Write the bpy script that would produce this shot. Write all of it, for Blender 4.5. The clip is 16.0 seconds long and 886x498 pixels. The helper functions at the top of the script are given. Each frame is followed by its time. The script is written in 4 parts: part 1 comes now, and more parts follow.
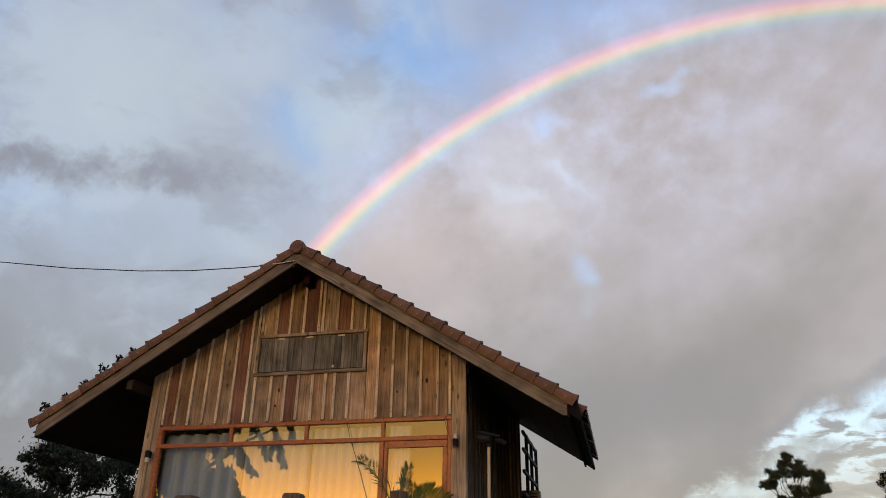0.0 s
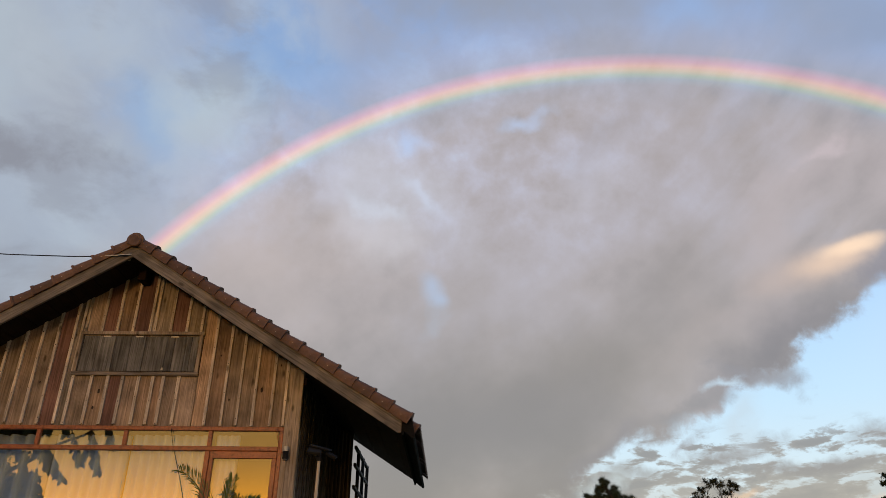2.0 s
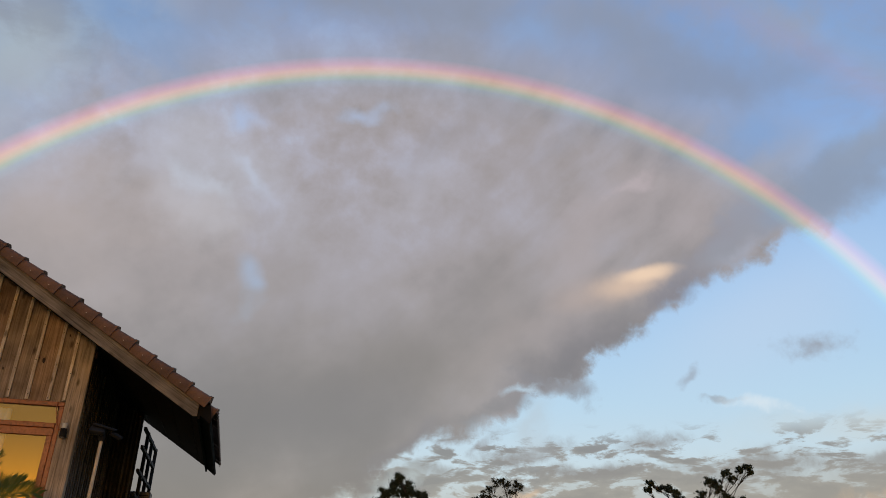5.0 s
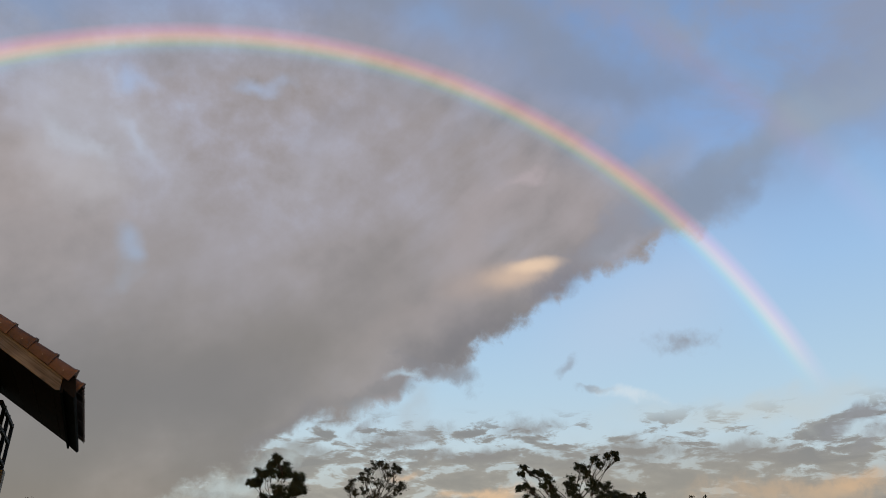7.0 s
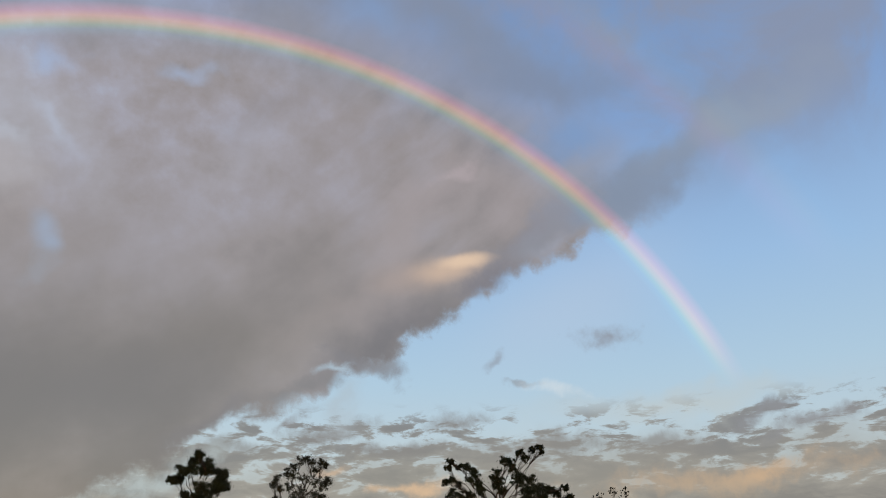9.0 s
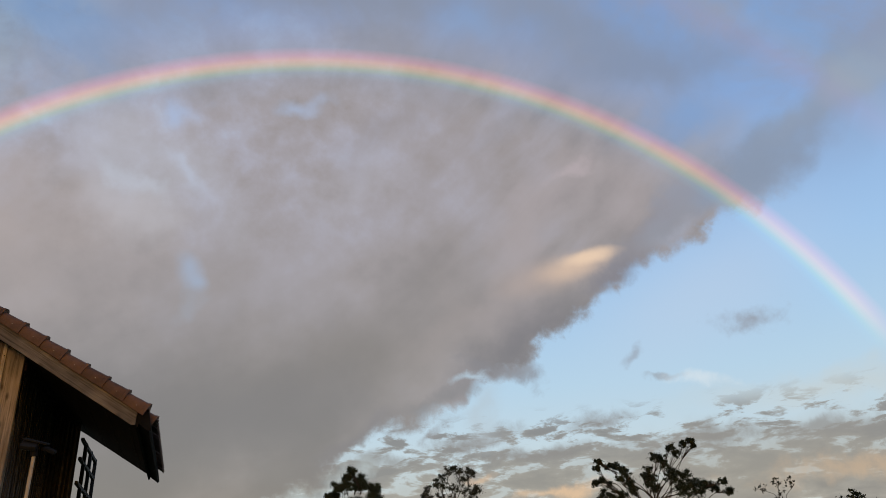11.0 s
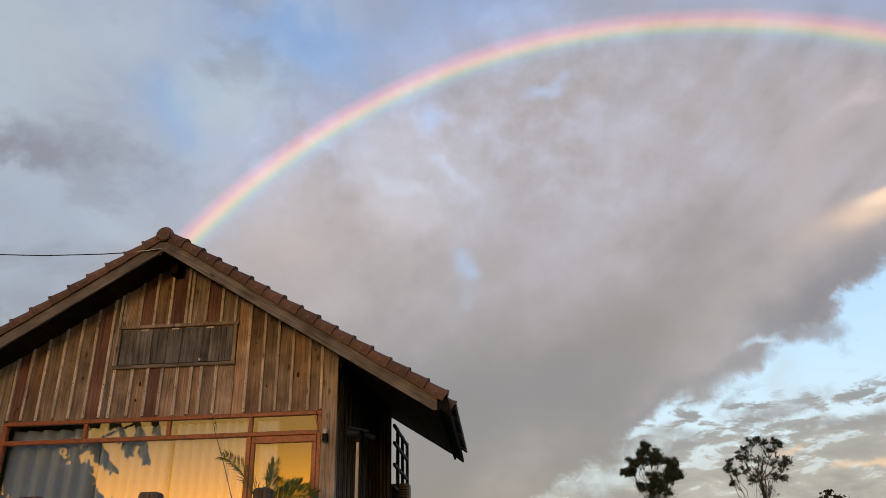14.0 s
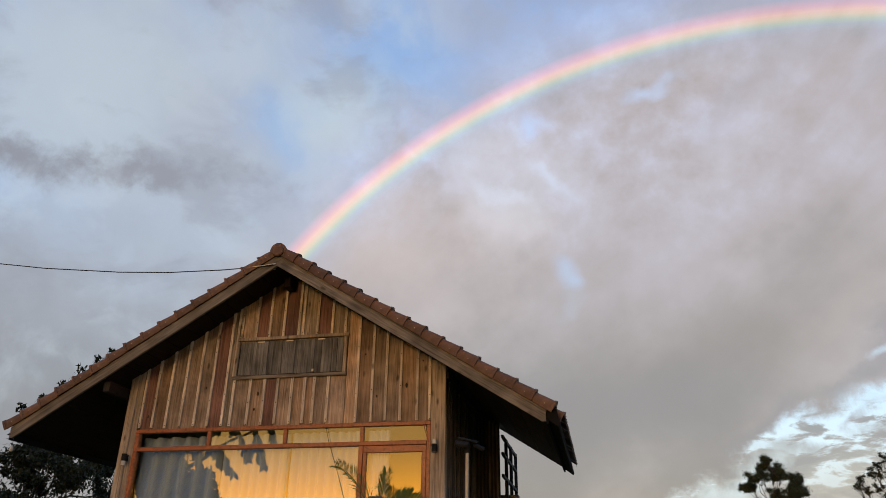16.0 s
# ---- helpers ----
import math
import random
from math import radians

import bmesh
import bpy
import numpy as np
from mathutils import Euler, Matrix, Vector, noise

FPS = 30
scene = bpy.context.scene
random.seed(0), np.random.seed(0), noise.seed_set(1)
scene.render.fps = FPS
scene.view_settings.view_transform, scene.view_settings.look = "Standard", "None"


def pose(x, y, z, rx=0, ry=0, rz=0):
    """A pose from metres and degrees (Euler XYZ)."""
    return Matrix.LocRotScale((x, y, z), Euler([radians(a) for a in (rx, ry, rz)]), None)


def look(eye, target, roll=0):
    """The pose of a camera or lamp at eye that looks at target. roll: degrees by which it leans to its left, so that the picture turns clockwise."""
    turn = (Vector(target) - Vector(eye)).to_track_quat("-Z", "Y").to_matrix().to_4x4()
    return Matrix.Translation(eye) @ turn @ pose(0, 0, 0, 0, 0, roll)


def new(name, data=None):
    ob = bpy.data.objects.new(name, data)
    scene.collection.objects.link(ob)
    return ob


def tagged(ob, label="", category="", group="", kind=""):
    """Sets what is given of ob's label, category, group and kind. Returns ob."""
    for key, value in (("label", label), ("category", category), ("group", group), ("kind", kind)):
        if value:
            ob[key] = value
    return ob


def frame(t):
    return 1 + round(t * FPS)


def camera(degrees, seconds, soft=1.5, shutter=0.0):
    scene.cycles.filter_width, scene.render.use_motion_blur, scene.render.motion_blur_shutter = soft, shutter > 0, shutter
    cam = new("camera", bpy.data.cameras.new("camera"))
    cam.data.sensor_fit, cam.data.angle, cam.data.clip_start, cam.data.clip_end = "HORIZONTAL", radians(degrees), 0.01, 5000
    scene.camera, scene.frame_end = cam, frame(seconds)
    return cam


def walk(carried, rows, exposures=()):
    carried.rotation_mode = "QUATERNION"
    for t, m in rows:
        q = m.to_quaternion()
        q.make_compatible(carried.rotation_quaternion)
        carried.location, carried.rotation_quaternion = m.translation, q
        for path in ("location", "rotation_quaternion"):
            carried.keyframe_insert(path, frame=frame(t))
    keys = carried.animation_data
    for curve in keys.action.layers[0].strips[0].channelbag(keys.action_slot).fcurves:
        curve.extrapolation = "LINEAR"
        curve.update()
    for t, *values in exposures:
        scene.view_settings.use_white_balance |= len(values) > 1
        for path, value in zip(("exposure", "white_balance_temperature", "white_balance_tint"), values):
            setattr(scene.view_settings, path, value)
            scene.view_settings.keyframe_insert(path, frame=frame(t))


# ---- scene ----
cam = camera(61.56, 16.0, soft=0.6)
PATH = [
    (0.0, pose(4.819, -11.157, 1.591, 114.97, -0.60, 12.84)),
    (0.5, pose(4.824, -11.168, 1.586, 115.25, -0.90, 10.73)),
    (1.0, pose(4.838, -11.162, 1.582, 115.69, -0.92, 7.46)),
    (1.5, pose(4.851, -11.158, 1.584, 116.05, -0.87, 3.76)),
    (2.0, pose(4.863, -11.150, 1.581, 116.28, -0.62, 0.38)),
    (2.5, pose(4.874, -11.147, 1.587, 116.39, -0.48, -2.48)),
    (3.0, pose(4.877, -11.147, 1.593, 116.43, -0.51, -5.04)),
    (3.5, pose(4.880, -11.149, 1.590, 116.42, -0.54, -7.50)),
    (4.0, pose(4.881, -11.152, 1.586, 116.34, -0.66, -9.96)),
    (6.5, pose(4.907, -11.148, 1.584, 115.03, -0.55, -21.38)),
    (7.0, pose(4.916, -11.147, 1.582, 114.78, -0.31, -23.61)),
    (7.5, pose(4.918, -11.149, 1.592, 114.49, -0.14, -25.85)),
    (8.0, pose(4.931, -11.153, 1.608, 114.27, 0.16, -27.77)),
    (8.2, pose(4.934, -11.154, 1.611, 114.23, 0.30, -28.42)),
    (8.7, pose(4.938, -11.155, 1.614, 114.23, 0.78, -29.08)),
    (9.4, pose(4.942, -11.156, 1.617, 114.45, 1.74, -27.80)),
    (10.3, pose(4.945, -11.156, 1.620, 114.83, 2.70, -22.95)),
    (10.5, pose(4.946, -11.157, 1.623, 114.90, 2.81, -21.62)),
    (11.0, pose(4.948, -11.161, 1.632, 115.11, 3.01, -17.61)),
    (11.5, pose(4.949, -11.161, 1.638, 115.17, 2.97, -13.42)),
    (12.0, pose(4.943, -11.164, 1.645, 115.07, 2.85, -9.34)),
    (12.5, pose(4.936, -11.162, 1.646, 114.88, 2.64, -5.52)),
    (13.0, pose(4.930, -11.158, 1.641, 114.63, 2.40, -2.07)),
    (13.5, pose(4.925, -11.153, 1.636, 114.41, 2.01, 1.06)),
    (14.0, pose(4.912, -11.155, 1.637, 114.27, 1.45, 3.85)),
    (14.5, pose(4.901, -11.163, 1.634, 114.30, 0.87, 6.38)),
    (15.0, pose(4.890, -11.167, 1.637, 114.49, 0.24, 8.56)),
    (15.5, pose(4.884, -11.170, 1.643, 114.75, -0.30, 10.29)),
    (16.0, pose(4.875, -11.171, 1.645, 115.07, -0.68, 11.50)),
]
walk(cam, PATH, [(0.0, 0.34), (1.5, 0.20), (3.5, 0.0), (5.2, -0.13), (6.5, -0.18), (7.0, -0.24), (8.5, -0.32), (10.5, -0.24), (12.5, 0.0), (14.5, 0.23), (16.0, 0.32)])

# ---------------------------------------------------------------- world: evening sky, clouds, rainbow
SUN_AZ, SUN_EL = radians(189.9), radians(2.5)      # azimuth from +y towards +x


def srgb(r, g, b):
    return tuple(((c / 255 + 0.055) / 1.055) ** 2.4 if c > 10 else c / 255 / 12.92 for c in (r, g, b)) + (1.0,)


world = bpy.data.worlds.new("evening_sky")
scene.world = world
world.use_nodes = True
WT = world.node_tree
for n in list(WT.nodes):
    WT.nodes.remove(n)


def wnode(kind, **kw):
    n = WT.nodes.new(kind)
    for k, v in kw.items():
        setattr(n, k, v)
    return n


def wire(a, b):
    WT.links.new(a, b)


def wmath(op, a, b=None, c=None, clamp=False):
    n = wnode("ShaderNodeMath", operation=op, use_clamp=clamp)
    for i, v in enumerate((a, b, c)):
        if v is None:
            continue
        if isinstance(v, (int, float)):
            n.inputs[i].default_value = v
        else:
            wire(v, n.inputs[i])
    return n.outputs[0]


def wvec(op, a, b=None, scale=None):
    n = wnode("ShaderNodeVectorMath", operation=op)
    for i, v in enumerate((a, b)):
        if v is None:
            continue
        if isinstance(v, tuple):
            n.inputs[i].default_value = v
        else:
            wire(v, n.inputs[i])
    if scale is not None:
        n.inputs[3].default_value = scale
    return n.outputs["Value" if op in ("LENGTH", "DOT_PRODUCT") else "Vector"]


def wrange(v, a, b, c=0.0, d=1.0, smooth=True):
    n = wnode("ShaderNodeMapRange", interpolation_type="SMOOTHSTEP" if smooth else "LINEAR")
    wire(v, n.inputs[0])
    for i, x in enumerate((a, b, c, d)):
        n.inputs[i + 1].default_value = x
    return n.outputs[0]


def wnoise(vec, scale, detail=6.0, rough=0.55, dist=0.0):
    n = wnode("ShaderNodeTexNoise")
    wire(vec, n.inputs["Vector"])
    n.inputs["Scale"].default_value, n.inputs["Detail"].default_value = scale, detail
    n.inputs["Roughness"].default_value, n.inputs["Distortion"].default_value = rough, dist
    return n.outputs


def wmix(fac, a, b, blend="MIX"):
    n = wnode("ShaderNodeMix", data_type="RGBA", blend_type=blend)
    for s, v in ((n.inputs[0], fac), (n.inputs[6], a), (n.inputs[7], b)):
        if isinstance(v, (tuple, float, int)):
            s.default_value = v
        else:
            wire(v, s)
    return n.outputs[2]


way = wnode("ShaderNodeTexCoord").outputs["Generated"]
sep = wnode("ShaderNodeSeparateXYZ")
wire(way, sep.inputs[0])
az = wmath("MULTIPLY", wmath("ARCTAN2", sep.outputs[0], sep.outputs[1]), 57.2958)
el = wmath("MULTIPLY", wmath("ARCSINE", sep.outputs[2]), 57.2958)
comb = wnode("ShaderNodeCombineXYZ")
wire(az, comb.inputs[0]), wire(el, comb.inputs[1])
AZEL = comb.outputs[0]
# ragged cloud coordinates: coarse and fine swirls, in degrees
swirl = wvec("SUBTRACT", wnoise(way, 4.0, 5.0, 0.52)[1], (0.5, 0.5, 0.5))
swirl = wvec("MULTIPLY", swirl, (30.0, 22.0, 0.0))
RAGGED = wvec("ADD", AZEL, swirl)
fine = wvec("SUBTRACT", wnoise(way, 12.0, 5.0, 0.5)[1], (0.5, 0.5, 0.5))
TORN = wvec("ADD", AZEL, wvec("MULTIPLY", fine, (9.0, 6.0, 0.0)))
SMOOTH = wvec("ADD", AZEL, wvec("MULTIPLY", fine, (2.4, 1.6, 0.0)))
RIM = wvec("ADD", AZEL, wvec("MULTIPLY", fine, (5.5, 4.0, 0.0)))
flat = wvec("MULTIPLY", AZEL, (0.085, 0.26, 0.0))
billow = wnoise(way, 5.5, 9.0, 0.58, 0.6)[0]
shred = wnoise(way, 11.0, 8.0, 0.55, 0.4)[0]
slant = wnode("ShaderNodeMapping")
wire(AZEL, slant.inputs[0])
slant.inputs[2].default_value, slant.inputs[3].default_value = (0, 0, radians(-28)), (0.05, 0.10, 1)
drift = wnoise(slant.outputs[0], 1.7, 11.0, 0.6, 0.25)[0]
fray = wnoise(way, 42.0, 7.0, 0.62, 0.2)[0]
streak = wnoise(flat, 3.4, 9.0, 0.6, 0.3)[0]

ramp = wnode("ShaderNodeValToRGB")
wire(wmath("DIVIDE", el, 90.0, clamp=True), ramp.inputs[0])
stops = ramp.color_ramp.elements
for i, (deg, c) in enumerate(((0, (192, 184, 172)), (8, (204, 220, 228)), (14, (186, 216, 239)), (22, (165, 202, 242)),
                              (32, (140, 174, 224)), (44, (129, 156, 201)), (70, (104, 124, 160)))):
    e = stops[i] if i < 2 else stops.new(deg / 90)
    e.position, e.color = deg / 90, srgb(*c)
SKY = ramp.outputs[0]


LIT = 1.0


def cloud(colour, a, e, wide, high, turn=0.0, amount=1.0, soft=1.0, by=None, eaten=0.0):
    """One cloud: centre and half sizes in degrees, its turn, and how soft its rim is."""
    global SKY
    ca, sa = math.cos(radians(turn)), math.sin(radians(turn))
    u = wmath("ADD", wvec("DOT_PRODUCT", by or RAGGED, (ca / wide, sa / wide, 0.0)), -(a * ca + e * sa) / wide)
    v = wmath("ADD", wvec("DOT_PRODUCT", by or RAGGED, (-sa / high, ca / high, 0.0)), (a * sa - e * ca) / high)
    d = wmath("SQRT", wmath("MULTIPLY_ADD", v, v, wmath("MULTIPLY", u, u)))
    if by is RIM:
        d = wmath("MULTIPLY_ADD", wmath("SUBTRACT", fray, 0.5), 2.2, d)
    if eaten:
        d = wmath("MULTIPLY_ADD", wmath("SUBTRACT", shred, 0.5), eaten, d)
    shade = tuple(c * LIT for c in srgb(*colour)[:3]) + (1.0,)
    SKY = wmix(wrange(d, 1.0 + 0.5 * soft, 1.0 - soft, 0.0, amount), SKY, shade)


# thin veil over the upper sky
SKY = wmix(wmath("MULTIPLY", wrange(billow, 0.36, 0.60, 0, 0.85), wrange(el, 24, 34)), SKY, srgb(149, 158, 182))
# low banks of cloud towards the horizon
heap = wmath("MULTIPLY_ADD", wrange(el, 11.5, 5.0, 0.0, 1.0, False), 0.21, streak)
heap = wmath("MULTIPLY_ADD", wmath("SUBTRACT", shred, 0.5), 0.22, heap)
low = wmath("MULTIPLY", wrange(heap, 0.52, 0.61, 0, 0.95), wrange(el, 12.8, 10.8))
depth = wnode("ShaderNodeValToRGB")
wire(wmath("MULTIPLY_ADD", wmath("SUBTRACT", shred, 0.5), 0.5, streak), depth.inputs[0])
for k, (at, c) in enumerate(((0.38, (168, 164, 160)), (0.50, (150, 147, 146)), (0.64, (132, 130, 133)))):
    e = depth.color_ramp.elements[k] if k < 2 else depth.color_ramp.elements.new(at)
    e.position, e.color = at, srgb(*c)
SKY = wmix(low, SKY, depth.outputs[0])
cloud((158, 152, 146), 40, 7.0, 30, 2.6, 0, 0.6, 1.0, TORN, 1.2)
cloud((205, 212, 212), 47, 12.0, 9, 1.2, 0, 0.6, 1.0, TORN)
cloud((140, 136, 138), 30.7, 11.4, 2.6, 0.6, 4, 0.85, 1.0, RIM, 0.9)
cloud((140, 136, 138), 20.0, 10.6, 3.2, 0.7, 6, 0.85, 1.0, RIM, 0.9)
cloud((138, 134, 136), 25.0, 9.3, 4.0, 0.6, 0, 0.8, 1.0, RIM, 0.9)
cloud((142, 138, 138), 36.5, 9.2, 5.0, 0.8, 2, 0.8, 1.0, RIM, 0.9)
cloud((144, 141, 142), 46.0, 9.0, 4.5, 0.7, 3, 0.75, 1.0, RIM, 0.9)
cloud((140, 137, 138), 13.5, 9.0, 2.6, 0.6, 0, 0.8, 1.0, RIM, 0.9)
# upper left
LIT = 2 ** -0.40
cloud((176, 180, 190), -36, 28, 24, 22, 0, 0.85, 1.0, RAGGED, 0.8)
cloud((190, 202, 214), -41, 34.5, 15, 6.5, 0, 0.9, 1.0, RAGGED, 1.6)
cloud((157, 157, 165), -44, 18, 20, 7, 0, 0.8, 1.0)
cloud((138, 137, 144), -46, 10, 24, 10, 0, 0.97, 0.8)
cloud((142, 143, 154), -44.5, 27.2, 6.5, 1.5, 7, 0.9, 1.0, RIM, 0.9)
cloud((146, 147, 158), -36.0, 28.6, 5.5, 1.1, 10, 0.85, 1.0, RIM, 0.9)
cloud((148, 180, 226), -15, 38.5, 10, 3.4, -6, 0.95, 0.9, RAGGED, 1.0)
cloud((150, 182, 226), -26.5, 33.0, 4.5, 2.4, -35, 0.8, 1.0, TORN, 0.8)
cloud((194, 208, 220), -21.5, 34.6, 5.5, 4.4, 20, 0.9, 1.0, TORN, 1.0)
cloud((150, 156, 174), -15.5, 32.8, 1.6, 2.4, 15, 0.7, 1.0, TORN, 0.8)
cloud((160, 164, 178), 1, 45, 14, 5, 0, 0.85, 1.0, RAGGED, 0.8)
cloud((160, 163, 176), -26, 42.5, 9, 3.2, 0, 0.75, 1.0, RAGGED, 0.8)
patchy = wmath("MULTIPLY", wrange(az, -6, -18), wrange(shred, 0.48, 0.68, 0, 0.38))
SKY = wmix(patchy, SKY, tuple(c * LIT for c in srgb(198, 208, 218)[:3]) + (1.0,))
patchy = wmath("MULTIPLY", wrange(az, -6, -18), wrange(drift, 0.5, 0.34, 0, 0.45))
SKY = wmix(patchy, SKY, tuple(c * LIT for c in srgb(150, 152, 164)[:3]) + (1.0,))
LIT = 1.0
cloud((140, 147, 164), 6, 43, 15, 4.2, 0, 0.9, 1.0, RAGGED, 1.0)
cloud((142, 152, 174), 33, 39.0, 10, 3.2, -16, 0.8, 1.0, RAGGED, 1.0)
cloud((136, 168, 214), 22, 41.5, 3.5, 1.6, 10, 0.6, 1.0, TORN, 0.8)
# paler air inside the bow
cloud((198, 214, 236), 39.5, 19.5, 9.5, 4.2, 20, 0.45, 1.0, SMOOTH)
# the great rain cloud, cut off along a slanting, stepped lower edge
rsep = wnode("ShaderNodeSeparateXYZ")
wire(wvec("ADD", wvec("ADD", AZEL, wvec("MULTIPLY", fine, (4.2, 2.6, 0.0))), wvec("SCALE", swirl, None, 0.10)), rsep.inputs[0])
rim = wnode("ShaderNodeFloatCurve")
wire(wrange(rsep.outputs[0], -10, 70, smooth=False), rim.inputs["Value"])
knots = ((2.8, 5.0), (6.3, 7.6), (9.1, 9.1), (11.7, 10.4), (14.4, 11.9), (17.2, 12.8), (20.2, 13.5), (21.4, 15.2), (25.0, 15.9), (26.4, 17.4),
         (28.3, 18.7), (33.2, 21.1), (35.0, 22.8), (38.4, 23.2), (41.8, 24.5), (45.1, 25.4), (48.0, 26.7), (52.0, 28.6))
line = rim.mapping.curves[0]
line.points[0].location, line.points[1].location = (0.0, 0.0), (1.0, 0.9)
for x, y in knots:
    line.points.new((x + 10) / 80, y / 40)
rim.mapping.update()
edge = wmath("SUBTRACT", rsep.outputs[1], wmath("MULTIPLY", rim.outputs[0], 40.0))
edge = wmath("MULTIPLY_ADD", wmath("SUBTRACT", fray, 0.5), 2.6, edge)
edge = wmath("MULTIPLY_ADD", wmath("SUBTRACT", shred, 0.5), 2.2, edge)
body = wrange(edge, -0.85, 0.55)
body = wmath("MULTIPLY", body, wrange(rsep.outputs[0], 58.0, 45.0))
BOW_AZ, BOW_EL, BOW_R = radians(10.26), radians(-4.7), 44.1
rain_ax = Vector((math.sin(BOW_AZ) * math.cos(BOW_EL), math.cos(BOW_AZ) * math.cos(BOW_EL), math.sin(BOW_EL)))
BOW = wmath("MULTIPLY", wmath("ARCCOSINE", wvec("DOT_PRODUCT", way, tuple(rain_ax))), 57.2958)
body = wmath("MULTIPLY", body, wrange(wmath("MULTIPLY_ADD", wmath("SUBTRACT", billow, 0.5), 9.0, BOW), BOW_R + 5.5, BOW_R - 3.0))


def strands(turn, long, thin, detail=6.0, rough=0.5):
    """Noise drawn out along one direction of the sky, in degrees."""
    m = wnode("ShaderNodeMapping", vector_type="TEXTURE")
    wire(SMOOTH, m.inputs[0])
    m.inputs[2].default_value, m.inputs[3].default_value = (0, 0, radians(turn)), (long, thin, 1)
    return wnoise(m.outputs[0], 1.0, detail, rough, 0.1)[0]


mottle = wmath("MULTIPLY", wrange(el, 21, 31, 0.25, 1.0), wrange(az, 24, 10, 0.45, 1.0))
fan = wmath("MULTIPLY", wrange(az, 10, 26), wrange(el, 19, 26))
thick = wmath("MULTIPLY", wmath("SUBTRACT", wnoise(way, 4.5, 5.0, 0.5, 0.15)[0], 0.5), 0.55)
thick = wmath("MULTIPLY_ADD", wmath("MULTIPLY", wmath("SUBTRACT", wnoise(way, 13.0, 8.0, 0.55, 0.12)[0], 0.5), mottle), 0.72, thick)
thick = wmath("MULTIPLY_ADD", wmath("MULTIPLY", wmath("SUBTRACT", strands(36, 9, 2.4, 5.0, 0.5), 0.5), fan), 0.34, thick)
thick = wmath("MULTIPLY_ADD", wmath("SUBTRACT", strands(32, 16, 5.0, 4.0), 0.5), 0.26, thick)
thick = wmath("MULTIPLY_ADD", wmath("MULTIPLY", wmath("SUBTRACT", fray, 0.5), mottle), 0.20, thick)
thick = wmath("MULTIPLY_ADD", wmath("SUBTRACT", el, 20.0), 0.0088, wmath("ADD", thick, 0.49))
thick = wmath("MULTIPLY_ADD", wmath("SUBTRACT", az, 6.0), -0.0012, thick)
mass = wnode("ShaderNodeValToRGB")
wire(thick, mass.inputs[0])
for k, (at, c) in enumerate(((0.36, (138, 130, 129)), (0.50, (161, 152, 152)), (0.60, (169, 162, 167)), (0.70, (177, 174, 186)), (0.86, (188, 199, 222)))):
    e = mass.color_ramp.elements[k] if k < 2 else mass.color_ramp.elements.new(at)
    e.position, e.color = at, srgb(*c)
SKY = wmix(wmath("MULTIPLY", body, 0.98), SKY, mass.outputs[0])
INSIDE = body


def tone(colour, a, e, wide, high, turn=0.0, amount=0.8, soft=1.0, by=None, eaten=0.0):
    """Lighter and darker parts of the rain cloud, kept to its body."""
    global SKY
    before = SKY
    cloud(colour, a, e, wide, high, turn, amount, soft, by, eaten)
    SKY = wmix(INSIDE, before, SKY)


tone((186, 172, 168), -14, 24, 10, 6, 0, 0.55)
tone((134, 126, 121), 8, 16.0, 17, 5.5, 26, 0.7)
tone((126, 121, 124), -1, 9.5, 17, 6.5, 4, 0.8)
tone((118, 114, 120), 25, 17.0, 8, 2.2, 31, 0.8, 0.9, TORN)
tone((128, 124, 132), 12, 10.6, 5, 1.2, 26, 0.5, 0.9, TORN)
tone((132, 130, 142), 35, 22.3, 3.4, 1.3, 20, 0.4, 1.0, TORN)
tone((126, 120, 122), 2, 15.5, 14, 7, 20, 0.3)
tone((178, 167, 169), 31, 26.5, 9, 3.6, 33, 0.6)
tone((120, 116, 118), -4, 12, 12, 6, 0, 0.25)
tone((170, 158, 156), 22, 22.5, 6, 2.4, 30, 0.35)
# wisps that hang from its lower edge and trail off its upper end
cloud((150, 147, 158), 38.0, 25.2, 4.8, 1.5, 29, 0.8, 1.0, TORN, 0.5)
cloud((136, 133, 140), 23.0, 15.1, 3.0, 0.5, -13, 0.9, 1.0, RIM, 0.5)
cloud((190, 214, 232), 20.6, 14.9, 1.5, 0.28, 10, 0.7, 1.0, RIM, 0.4)
cloud((138, 134, 138), 18.8, 13.6, 2.6, 0.6, 14, 0.85, 1.0, RIM, 0.5)
cloud((184, 196, 206), 22.0, 12.4, 2.4, 1.4, 60, 0.5, 1.0, TORN, 0.8)
cloud((146, 144, 150), 17.4, 11.2, 1.6, 0.35, 28, 0.7, 1.0, RIM, 0.8)
cloud((205, 222, 228), 8.5, 7.0, 4.5, 0.9, 20, 0.55, 1.0, RIM, 0.8)
# blue windows in it
cloud((174, 192, 226), -3.0, 34.4, 1.5, 1.3, -40, 0.7, 1.0, TORN)
cloud((176, 194, 226), 6.3, 36.0, 2.4, 0.8, 8, 0.6, 1.0, TORN)
cloud((186, 196, 218), -2.6, 30.0, 2.6, 0.7, -38, 0.6, 1.0, TORN, 0.6)
cloud((196, 204, 220), -6.4, 29.6, 2.6, 0.8, -30, 0.55, 1.0, TORN, 0.8)
cloud((196, 192, 198), -6.0, 27.4, 4.6, 2.2, -20, 0.55, 1.0, TORN, 0.8)
cloud((190, 190, 204), -10.0, 30.6, 4.0, 1.6, 35, 0.5, 1.0, TORN, 0.8)
